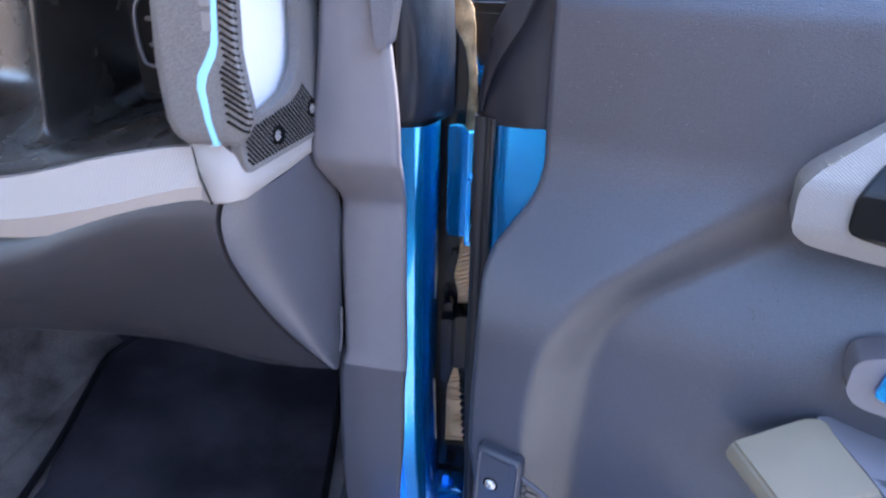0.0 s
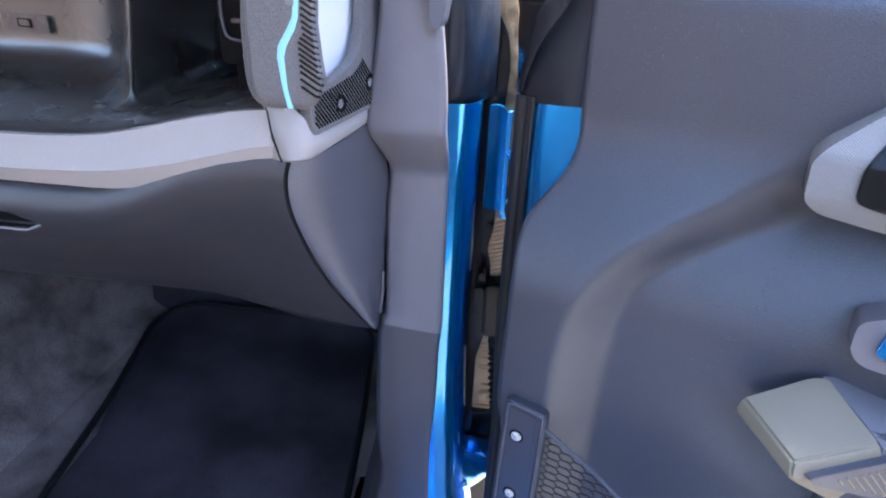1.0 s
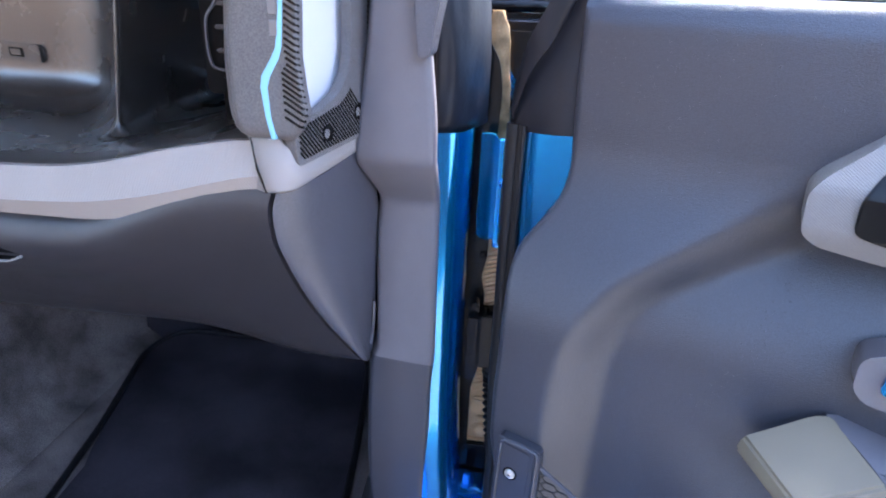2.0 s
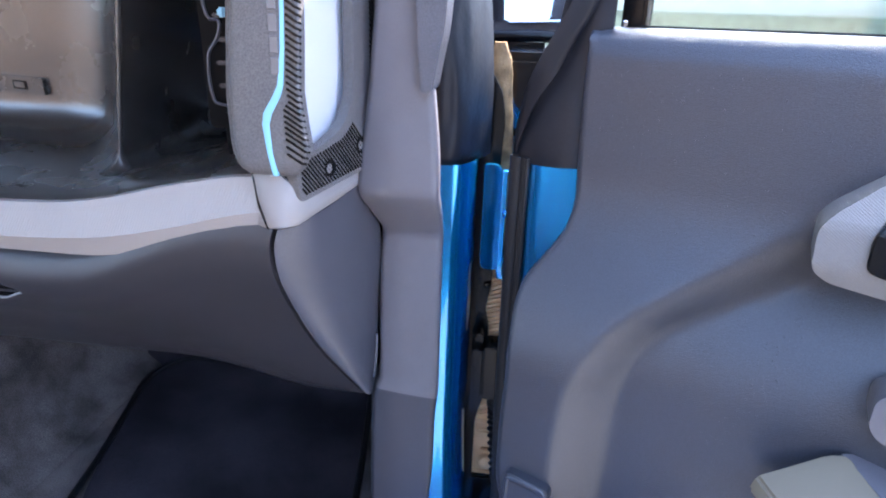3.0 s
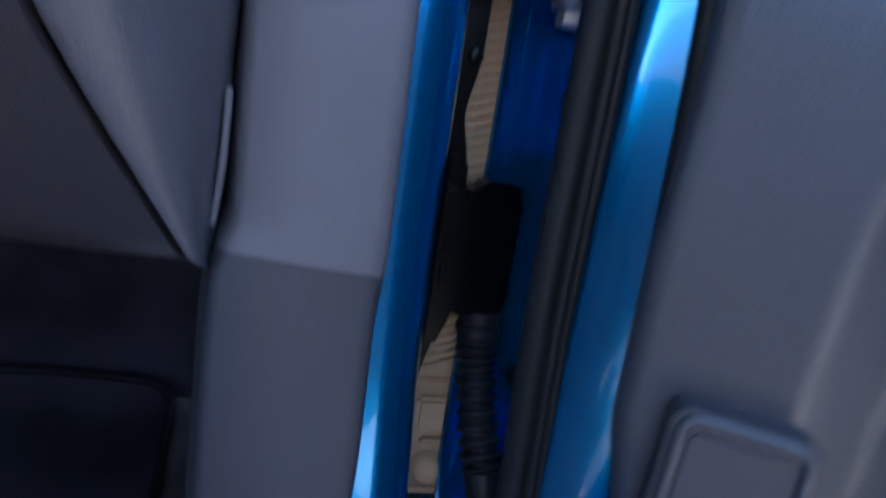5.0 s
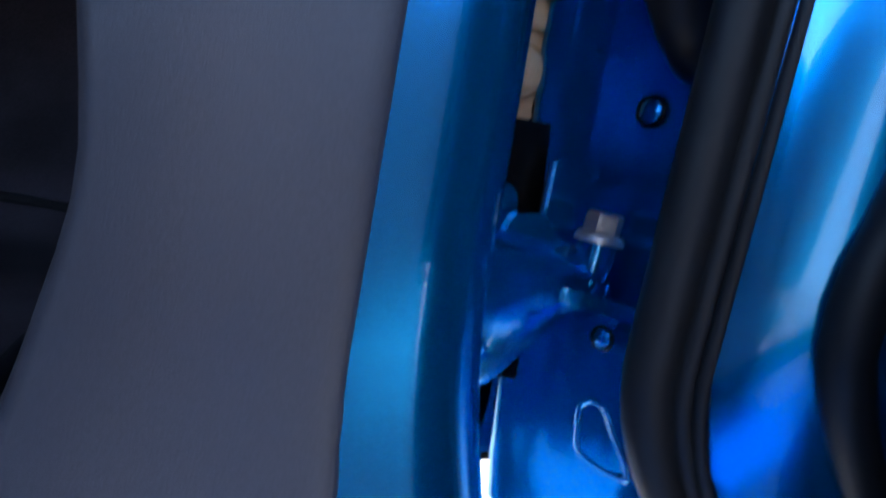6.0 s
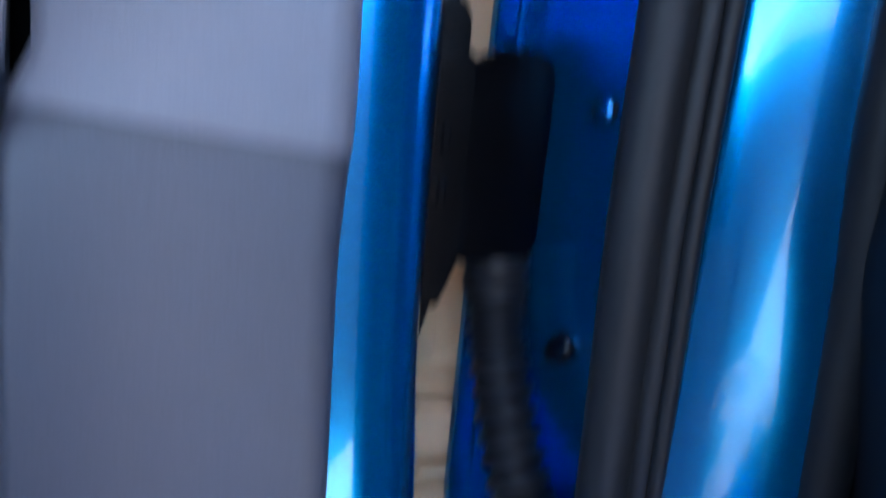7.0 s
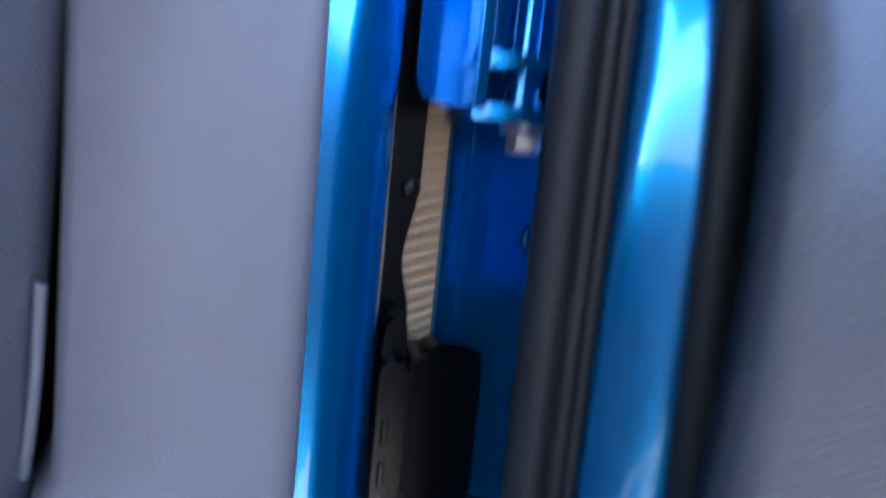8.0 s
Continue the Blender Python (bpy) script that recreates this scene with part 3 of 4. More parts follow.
part("housing", prism(rounded([(0.030, 1.335), (0.175, 1.338), (0.200, 1.39), (0.200, 1.53), (0.030, 1.53)], 0.02), lambda a, b, c: (a, 0.256 + c, b), 0.07, 0.01, 3), M_DARK, mirror, "charcoal plastic housing")
part("mirror_pane", prism(out, lambda a, b, c: (a, 0.248 + c + 0.12 * (b - 1.36), b), 0.004, 0.001), M_MIRROR, mirror, "mirror glass that reflects pale sky")
part("pane_edge", tube(along([(0.075, 0.246, 1.3515), (0.165, 0.246, 1.3555)], 4), 0.0022, 8), M_CHROME, mirror)
part("arm", tube(along([(0.055, 0.24, 1.333), (0.11, 0.235, 1.336), (0.17, 0.25, 1.333)], 8), 0.0075, 12), M_BLACK, mirror)
part("arm_foot", block(0.040, 0.130, 0.23, 0.30, 1.300, 1.328, 0.006), M_BLACK, mirror)

# ---------------------------------------------------------------- dashboard
dash = thing("dashboard", (-0.5, -0.05, 0.95), "charcoal dashboard with light grey band and grab handle", "dashboard")


def band_top(x):
    return sweep(x, (-0.9, 1.205), (-0.335, 1.201), (-0.266, 1.204), (-0.22, 1.2135), (-0.176, 1.226), (-0.107, 1.239))


def band_fold(x):
    return sweep(x, (-0.9, 1.176), (-0.334, 1.173), (-0.254, 1.1765), (-0.215, 1.183), (-0.175, 1.192), (-0.096, 1.215))


def band_low(x):
    return sweep(x, (-0.9, 1.160), (-0.337, 1.157), (-0.242, 1.157), (-0.20, 1.167), (-0.163, 1.179), (-0.092, 1.198))


# open shelf above the band: a floor that runs forward and a back wall that steps out in an upright fold
def shelf_floor(x, y):
    return band_top(min(x, -0.10)) + 0.001 + curve(y, (-0.156, 0), (-0.148, 0.003), (-0.10, 0.0060), (0.17, 0.0075))


bm = loft([[(x, y, shelf_floor(x, y)) for y in (-0.156, -0.152, -0.148, -0.12, -0.08, -0.04, 0.0, 0.05, 0.10, 0.16, 0.22)] for x in [-0.95 + 0.852 * i / 39 for i in range(40)]])
plan = rounded([(-0.95, 0.075), (-0.43, 0.079), (-0.372, 0.064), (-0.2690, -0.085), (-0.308, 0.195), (-0.11, 0.205)], [0, 0.05, 0.03, 0.017, 0.02, 0], 20)
rows = []
for i, p in enumerate(plan):
    a, b = Vector(plan[max(i - 1, 0)]), Vector(plan[min(i + 1, len(plan) - 1)])
    d = (b - a).normalized()
    n = Vector((d.y, -d.x))
    r = 0.040 - 0.022 * smooth(-0.36, -0.305, p[0]) * smooth(0.06, 0.0, p[1]) - 0.014 * smooth(-0.34, -0.312, p[0]) * smooth(-0.01, 0.05, p[1])
    row = []
    for k in range(8):
        t = k / 7 * math.pi / 2
        q = Vector(p) + n * r * (1 - math.sin(t))
        z = shelf_floor(p[0], p[1]) + r * (1 - math.cos(t)) - 0.0005
        row.append((q.x + 0.17 * (z - 1.25), q.y, z))
    row += [(p[0] + 0.17 * (z - 1.25), p[1], z) for z in (1.29, 1.35, 1.42, 1.50)]
    rows.append(row)
part("open_shelf", loft(rows, bm=bm), M_SHELF, dash, "charcoal plastic open shelf with an upright fold", sharp=80)

# light grey band
rows = []
for i in range(40):
    x = -0.95 + (0.95 - 0.0985) * i / 39
    s = 0.010 * smooth(-0.14, -0.1, x)
    t, f, b = band_top(x), band_fold(x), band_low(x)
    rows.append([(x + s * 0, -0.150, t - 0.001), (x, -0.157, t + 0.0012), (x, -0.161, t), (x + 0.004 * s / 0.01, -0.169, f + 0.003), (x + 0.0055 * s / 0.01, -0.170, f), (x + 0.006 * s / 0.01, -0.1685, f - 0.003), (x + 0.009 * s / 0.01, -0.1625, b + 0.001), (x + 0.009 * s / 0.01, -0.158, b), (x, -0.150, b + 0.002)])
part("trim_band", loft(rows, True, True), M_LIGHT, dash, "light grey finely ribbed band", sharp=40)

# end of the band, turning the corner under the handle
turn = [((-0.0985, -0.168), 1.240, 1.1985), ((-0.0880, -0.172), 1.244, 1.1975), ((-0.0760, -0.1725), 1.246, 1.1985), ((-0.0660, -0.166), 1.232, 1.2000), ((-0.0600, -0.148), 1.228, 1.2025), ((-0.0500, -0.110), 1.228, 1.2060), ((-0.0400, -0.070), 1.232, 1.2110), ((-0.036, -0.05), 1.235, 1.2135)]
rows = []
for (x, y), zt, zb in turn:
    inx, iny = x - 0.020, y + 0.025
    rows.append([(x - 0.004, y + 0.004, zt), (x, y + 0.0005, zt - 0.003), (x + 0.0012, y - 0.0012, zt * 0.55 + zb * 0.45), (x, y, zb + 0.003), (x - 0.003, y + 0.004, zb), (inx, iny, zb), (inx, iny, zt)])
part("band_end", loft(rows, True, True), M_CORNER, dash, "smooth light grey corner of the band", sharp=45)
part("band_joint", tube([(-0.1030, -0.1625, 1.2405), (-0.0965, -0.1705, 1.2170), (-0.0905, -0.1705, 1.1985)], 0.0010, 6), M_BLACK, dash)

# glove box face
KNEE_L = [(-0.0865, -0.165, 1.200), (-0.0915, -0.167, 1.177), (-0.0930, -0.148, 1.132), (-0.0810, -0.100, 1.048), (-0.0500, -0.050, 0.963)]
KNEE_R = [(-0.0400, -0.070, 1.212), (-0.0325, -0.036, 1.150), (-0.0375, -0.029, 1.056), (-0.0450, -0.025, 0.950)]
edge = along(KNEE_L, 24)
rows = []
for i, e in enumerate(edge):
    a = i / 23
    row = []
    for k in range(30):
        b = k / 29
        x = -0.95 + (e.x - 0.0015 + 0.95) * b
        top = band_low(min(x, -0.095)) + 0.004
        z = top + ((0.992 if x < -0.2 else 0.992 - 0.03 * smooth(-0.2, -0.05, x)) - top) * a
        if k == 29:
            z = e.z
        elif k > 22:
            f = smooth(22, 29, k)
            z = z * (1 - f) + e.z * f
        y = curve(a, (0, -0.148), (0.04, -0.1575), (0.1, -0.1640), (0.16, -0.1670), (0.24, -0.1665), (0.4, -0.152), (0.7, -0.106), (0.93, -0.066), (1, -0.052))
        if k > 22:
            f = smooth(22, 29, k)
            y = y * (1 - f) + e.y * f
        row.append((x, y, z))
    row.append((e.x - 0.0005, e.y + 0.004, e.z))
    row.append((e.x - 0.002, e.y + 0.02, e.z))
    rows.append(row)
rows.append([(x, y + 0.014, z - 0.004) for x, y, z in rows[-1]])
rows.append([(x, y + 0.20, z + 0.02) for x, y, z in rows[-1]])
part("glove_box", loft(rows), M_GLOVE, dash, "charcoal grained glove box face, darkened for shade", sharp=60)
out = rounded([(-0.42, 1.1105), (-0.345, 1.1105), (-0.330, 1.1180), (-0.36, 1.1285), (-0.42, 1.1285)], 0.004)
pull = part("glove_box_pull", prism(out, lambda a, b, c: (a, -0.1655 + c + (1.12 - b) * 0.35, b), 0.004, 0.001), M_BLACK, dash, "dark recessed pull")
part("pull_lip", tube([(-0.42, -0.1665, 1.1115), (-0.345, -0.1665, 1.1115), (-0.332, -0.1655, 1.117)], 0.0014, 8), M_STAMP, pull, "grey lower lip")

# knee pad that closes the end of the dashboard
L, R = along(KNEE_L, 22), along(KNEE_R, 22)
rows = []
for i, (l, r) in enumerate(zip(L, R)):
    l, r = l.copy(), r.copy()
    l.x += 0.0015
    row = [Vector((l.x - 0.001, l.y + 0.02, l.z)), Vector((l.x, l.y + 0.005, l.z)), l + Vector((0.001, 0.0008, 0))]
    width = (r - l).length
    for b in (0.02, 0.05, 0.10, 0.18, 0.28, 0.4, 0.5, 0.6, 0.7, 0.8, 0.9, 1.0):
        q = l.lerp(r, b)
        out_n = Vector((0.85, -0.5, 0)).normalized()
        q += out_n * (0.0120 * (1 - (1 - min(1, b / 0.28)) ** 2.2) * (1 - smooth(0.3, 1.0, b)) * min(1, width / 0.08))
        row.append(q)
    row += [r + Vector((0.0, 0.004, 0)), r + Vector((-0.006, 0.02, 0))]
    rows.append(row)
rows.insert(0, [p + Vector((-0.006, 0.012, 0.001)) for p in rows[0]])
rows.append([p + Vector((-0.010, 0.016, -0.002)) for p in rows[-1]])
part("knee_pad", loft(rows), M_DARK, dash, "charcoal plastic end cap beside the pillar", sharp=60)
# Black sheet that stands in for the shade inside the gap.
rows = [[(x - 0.03, y + 0.024, z), (x + 0.004, y + 0.020, z)] for x, y, z in along(KNEE_R, 12)]
part("end_gap_shade", sheet(rows, (0, 0.004, 0)), M_BLACK, dash, "black sheet in place of shade along the end cap")
part("end_bumper", tube(along([(-0.0385, -0.0315, 1.030), (-0.0400, -0.0305, 1.00), (-0.0435, -0.0280, 0.972)], 8), 0.0016, 10), M_TRIM, dash, "small grey bumper")

# grab handle
grab = thing("grab_handle", (-0.08, -0.13, 1.22), "grey rubber grab handle with pale blue inlay on the dashboard end", "handle")


def ring_section(x0, x1, y0, y1, z, r):
    return [(x, y, z) for x, y in rounded([(x0, y0), (x1, y0), (x1, y1), (x0, y1)], r, 5)]


rows = []
for z, inset in ((1.2435, 0.008), (1.2455, 0.0035), (1.250, 0.001), (1.258, 0), (1.266, 0), (1.274, 0), (1.284, 0), (1.295, 0), (1.306, 0), (1.32, 0), (1.34, 0), (1.38, 0), (1.42, 0), (1.50, 0)):
    xl = -0.1075 + 0.004 * smooth(1.27, 1.245, z) + 0.010 * smooth(1.30, 1.40, z)
    xr = curve(z, (1.243, -0.066), (1.252, -0.0595), (1.266, -0.0545), (1.284, -0.0570), (1.306, -0.0590), (1.331, -0.0575), (1.365, -0.0555), (1.5, -0.053))
    rows.append(ring_section(xl + inset, xr + 0.005 - inset * 0.5, -0.182 + inset, -0.168, z, [0.010, 0.003, 0.003, 0.005]))
part("grip", loft(rows, True, True), M_GRIP, grab, "soft grained grey grip", sharp=50)
part("grip_back", loft([ring_section(-0.1165 + inset + 0.010 * smooth(1.30, 1.40, z), -0.085, -0.170, -0.150, z, 0.007) for z, inset in ((1.2435, 0.012), (1.2455, 0.0075), (1.250, 0.0035), (1.258, 0.001), (1.268, 0), (1.30, 0), (1.35, 0), (1.40, 0), (1.50, 0))], True, True), M_GRIP, grab)
# pale blue inlay, stepped to one side half way down
mid = [(-0.0755, 1.2455), (-0.0785, 1.262), (-0.0800, 1.283), (-0.0780, 1.291), (-0.0705, 1.303), (-0.0670, 1.311), (-0.0640, 1.335), (-0.0620, 1.37), (-0.060, 1.50)]
half = [0.0018, 0.0020, 0.0026, 0.0032, 0.0030, 0.0022, 0.0016, 0.0014, 0.0014]
rows = [[(x - h, -0.1826, z), (x, -0.1832, z), (x + h, -0.1826, z), (x + h, -0.178, z), (x - h, -0.178, z)] for (x, z), h in zip(mid, half)]
part("inlay", loft(rows, True, True), M_AQUA, grab, "pale blue inlay", sharp=60)
# dark slanting grooves on the inner side of the grip
bm = bmesh.new()
z = 1.2560
while z < 1.47:
    xa = curve(z, (1.25, -0.0655), (1.288, -0.0660), (1.301, -0.0590), (1.327, -0.0540), (1.363, -0.0500), (1.5, -0.048))
    xb = curve(z, (1.243, -0.0655), (1.252, -0.0595), (1.266, -0.0545), (1.284, -0.0570), (1.306, -0.0590), (1.331, -0.0575), (1.365, -0.0555), (1.5, -0.053))
    xa = min(xa, xb - 0.004)
    drop = 0.62 * (xb + 0.003 - xa)
    tube([(xa, -0.1822, z + drop), (xb + 0.0030, -0.1820, z), (xb + 0.0050, -0.1785, z - 0.0012)], 0.0011, 5, bm)
    z += 0.0044
part("groove_strip", bm, M_BLACK, grab, "dark slanting grooves")
# lettering on the grip as plain bars
for zz in (1.3180, 1.3320, 1.3460, 1.3600, 1.3740):
    part("letter_bar", block(-0.0730, -0.0665, -0.1829, -0.1815, zz, zz + 0.0112, 0.0006, 1), M_STAMP, grab, "raised grey plain bar")

# side plate: runs back along the end of the dashboard, s metres from the grip
E1 = Vector((0.0280, 0.0950, 0)).normalized()


def side(s, z, c):
    """c: towards the door."""
    return Vector((-0.0650, -0.1670, 0)) + E1 * s + Vector((E1.y, -E1.x, 0)) * c + Vector((0, 0, z))


out = rounded([(-0.004, 1.247), (0.0005, 1.2205), (0.108, 1.2280), (0.115, 1.262), (0.120, 1.50), (0.082, 1.50), (0.081, 1.365), (0.0795, 1.306), (0.0735, 1.284), (0.060, 1.270), (0.0360, 1.261), (0.015, 1.258), (-0.004, 1.255)], [0.002, 0.006, 0.01, 0.004, 0, 0, 0.02, 0.012, 0.008, 0.006, 0.006, 0.006, 0])
part("side_plate", prism(out, lambda a, b, c: side(a, b, c - 0.008), 0.010, 0.003, 3), M_GRIP, grab, "grained grey handle base", sharp=50)
bm = bmesh.new()
for i in range(27):
    s = 0.008 + i * 0.0040
    za = 1.2255 + 0.0068 * (s / 0.1)
    h = 0.0
    while s - 0.95 * h > 0.003 and za + h < curve(s - 0.95 * h, (0.0, 1.250), (0.036, 1.256), (0.061, 1.261), (0.072, 1.268), (0.085, 1.28), (0.12, 1.30)):
        h += 0.0005
    if h > 0.003:
        tube([side(s, za, 0.0020), side(s - 0.95 * h, za + h, 0.0020)], 0.0011, 5, bm)
z = 1.272
while z < 1.48:
    tube([side(0.1140, z, 0.0020), side(0.1065, z + 0.0085, 0.0020)], 0.0011, 5, bm)
    z += 0.0044
part("groove_strip", bm, M_BLACK, grab, "dark slanting grooves")
for s, z in ((0.0405, 1.2400), (0.0890, 1.2505)):
    # No hole is cut: the flush black disc paints the recess's shade.
    hole = part("screw_recess_shade", turned(side(s, z, 0.0012), (E1.y, -E1.x, 0), [(0.0074, -0.003), (0.0074, 0.0019), (0.0067, 0.0021), (0.0055, 0.0017), (0.0002, 0.0015)], 18), M_BLACK, grab, "round black disc in place of a screw recess's shade")
    part("screw", turned(side(s - 0.0020, z, 0.0024), (E1.y, -E1.x, 0), [(0.0042, 0), (0.0040, 0.0005), (0.0015, 0.0006), (0.0003, 0.0004)], 14), M_STAMP, hole, "dull screw head")
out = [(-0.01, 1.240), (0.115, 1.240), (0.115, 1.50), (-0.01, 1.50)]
part("inner_pad", prism(out, lambda a, b, c: side(a, b, -0.020 + c), 0.006, 0.002), M_PAD, dash, "light grey pad behind the handle, lightened to look lit")

# air vent beside the handle
vent = thing("air_vent", (-0.145, -0.09, 1.27), "black dashboard air vent with slats and pale blue tab", "air vent")
out = rounded([(-0.176, 1.2625), (-0.118, 1.2625), (-0.118, 1.50), (-0.176, 1.50)], 0.006)
part("bezel", prism(out, lambda a, b, c: (a, -0.106 + c - 0.03 * (a + 0.15), b), 0.020, 0.002), M_VENT, vent)
part("duct", block(-0.172, -0.114, -0.09, 0.20, 1.2215, 1.48, 0.004), M_VENT, vent, "black duct behind the vent")
rim = along([(-0.122, -0.108, 1.2835), (-0.160, -0.1085, 1.2835), (-0.1690, -0.1085, 1.292), (-0.1690, -0.1085, 1.322), (-0.1600, -0.1085, 1.336), (-0.1570, -0.1085, 1.350), (-0.1690, -0.1085, 1.366), (-0.1690, -0.1085, 1.50)], 40)
part("rim", tube(rim, 0.0013, 8), M_DARK, vent, "glossy black wavy rim", sharp=70)
for zz in (1.297, 1.3155, 1.334, 1.352, 1.370, 1.39):
    part("slat", block(-0.163, -0.118, -0.1085, -0.090, zz, zz + 0.0035, 0.0012), M_BRACKET, vent)
part("tab", block(-0.1555, -0.1490, -0.1135, -0.106, 1.3525, 1.3600, 0.0015), M_AQUA, vent, "pale blue tab")
dial = part("dial_housing", block(-0.1585, -0.128, -0.112, -0.104, 1.2640, 1.2790, 0.002), M_VENT, vent)
part("dial", turned((-0.1480, -0.1105, 1.2715), (0, -1, 0), [(0.0042, 0), (0.0042, 0.003), (0.003, 0.0036), (0.0004, 0.0036)], 14), M_WHITE, dial, "small pale thumb wheel")
vent.location.x += 0.0110

# raised plain plates on the shelf wall
badge = thing("dash_badge", (-0.50, 0.075, 1.25), "raised plain grey plates on the dashboard wall", "badge")
for x0, x1 in ((-0.531, -0.4705), (-0.608, -0.5475)):
    fr = part("letter_plate", prism(rounded([(x0, 1.2565), (x1, 1.2537), (x1, 1.2740), (x0, 1.2763)], 0.0017, 3), lambda a, b, c: (a, 0.0720 + c, b), 0.010, 0.0012), M_SHELF, badge)
    part("letter_frame", prism(rounded([(x0 + 0.021, 1.2605), (x1 - 0.021, 1.2595), (x1 - 0.021, 1.2700), (x0 + 0.021, 1.2710)], 0.001, 3), lambda a, b, c: (a, 0.0708 + c, b), 0.003, 0.0005), M_BLACK, fr)
    part("letter_bar", prism(rounded([(x0 + 0.0235, 1.2625), (x1 - 0.0235, 1.2615), (x1 - 0.0235, 1.2685), (x0 + 0.0235, 1.2690)], 0.001, 3), lambda a, b, c: (a, 0.0700 + c, b), 0.003, 0.0005), M_SHELF, fr)

# ---------------------------------------------------------------- floor mat
out = rounded([(-0.548, -0.10), (-0.095, -0.10), (-0.13, 0.20), (-0.17, 0.445), (-0.30, 0.455), (-0.600, 0.458), (-0.660, 0.40), (-0.598, 0.17)], [0.03, 0.03, 0.05, 0.04, 0.05, 0.05, 0.05, 0.05], 6)


def mat_height(y):
    return 0.606 + 0.25 * max(0, y - 0.36) * smooth(0.36, 0.46, y)


mat_thing = thing("floor_mat", (-0.35, 0.1, 0.601), "black carpet floor mat with raised edge on the footwell floor", "floor mat")
bm = bmesh.new()
lefts = lambda y: curve(y, (-0.10, -0.548), (0.07, -0.562), (0.2, -0.607), (0.36, -0.652), (0.42, -0.645), (0.44, -0.63), (0.455, -0.59))
rights = lambda y: curve(y, (-0.10, -0.095), (0.20, -0.13), (0.43, -0.17), (0.455, -0.20))
rows = []
for j in range(30):
    y = -0.10 + 0.555 * j / 29
    a, b = lefts(y), rights(y)
    rows.append([(a + (b - a) * i / 24, y, mat_height(y) + 0.0025 * noise.noise((i * 0.5, j * 0.5, 0))) for i in range(25)])
part("mat_top", sheet(rows, (0, 0, -0.005)), M_MAT, mat_thing, "black short pile", sharp=70)
ring = [(p[0], p[1], mat_height(p[1]) + 0.002) for p in out]
part("binding", tube(ring + [ring[0]], 0.006, 8), M_EDGE, mat_thing, "black stitched binding", sharp=80)

# dashboard top pad, above the shelf
part("top_pad", sheet([[(x, -0.09, 1.47), (x, -0.07, 1.49), (x, -0.03, 1.515), (x, 0.2, 1.53), (x, 0.62, 1.50)] for x in (-1.46, -0.7, -0.02)], (0, 0, -0.02)), M_DARK, dash)

# ---------------------------------------------------------------- open door
door = thing("open_door", (0.147, -0.075, 0.35), "open blue front door with dark grey inner trim", "car door")
D0, DU, DN = Vector((0.147, -0.075, 0)), Vector((0.927, -0.375, 0)).normalized(), Vector((-0.375, -0.927, 0)).normalized()


def dp(u, z, w):
    """A point of the door: u along it from the hinge side, w out of its inner face."""
    p = D0 + DU * u + DN * w
    return Vector((p.x, p.y, z))


def toe(z):
    """The foot of the door's hinge side curls under."""
    return 8.0 * max(0, 0.705 - z) ** 2 + 18 * max(0, 0.62 - z) ** 2


LEVELS = [0.592, 0.600, 0.615, 0.63, 0.645, 0.66, 0.68, 0.705, 0.74, 0.80, 0.90, 1.0, 1.10, 1.18, 1.238]
# folded metal edge: outer hem, hinge face, step for the seal, inner face
rows = []
for z in LEVELS:
    t = toe(z)
    sec = [(0.108, 0.0640), (0.102, 0.0655), (0.0952, 0.0635), (0.0938, 0.0585), (0.0957, 0.0555), (0.0987, 0.0528), (0.1025, 0.0494), (0.1068, 0.0460), (0.1115, 0.0422), (0.1150, 0.0380), (0.1265, 0.0185), (0.1365, 0.0015), (0.1380, -0.0045), (0.1325, -0.012), (0.1160, -0.033), (0.1120, -0.046), (0.1115, -0.052), (0.1122, -0.0575), (0.1145, -0.0620), (0.1185, -0.0648), (0.1240, -0.0662), (0.138, -0.0690), (0.17, -0.081), (0.24, -0.105)]
    turned_in = [(0.1115, -0.050), (0.1117, -0.055), (0.1130, -0.0600), (0.1160, -0.0645), (0.1205, -0.0685), (0.1260, -0.0725), (0.1330, -0.0772), (0.142, -0.082), (0.17, -0.093), (0.24, -0.118)]
    k = smooth(1.15, 1.11, z)
    sec[14:] = [(a[0] + (b[0] - a[0]) * k, a[1] + (b[1] - a[1]) * k) for a, b in zip(sec[14:], turned_in)]
    near = 0.010 * smooth(0.77, 0.68, z)
    out_t = curve(z, (0.592, 0.0180), (0.613, 0.0145), (0.664, 0.0105), (0.687, 0.010), (0.733, 0.006), (0.79, 0))
    rows.append([(x + (t if y < 0.0 else out_t), y - (near if -0.005 < y < 0.03 else 0), z) for x, y in sec])
part("door_shell_edge", loft(rows), M_PAINT, door, "glossy blue folded door edge", sharp=50)
rows = [[dp(u, z, -0.135 + 0.02 * smooth(1.0, 0.55, z) + 0.015 * smooth(1.0, 1.34, z)) for u in (-0.095 + curve(z, (0.60, 0.032), (0.70, 0.014), (0.79, 0.0)), -0.05, 0.0, 0.3, 0.7, 1.05)] for z in (0.585, 0.62, 0.68, 0.75, 0.95, 1.15, 1.30, 1.345)]
rows = [[Vector((p.x, p.y, min(p.z, 1.25 + 0.55 * max(0, i - 1)))) for i, p in enumerate(r)] for r in rows]
part("outer_skin", sheet(rows, tuple(DN * 0.004)), M_PAINT, door, "blue painted outer skin", sharp=60)
part("door_core", prism([(0.06, 0.46), (1.04, 0.46), (1.04, 1.335), (0.06, 1.335)], lambda a, b, c: dp(a, b, -0.125 + c), 0.085, 0.004), M_BLACK, door)
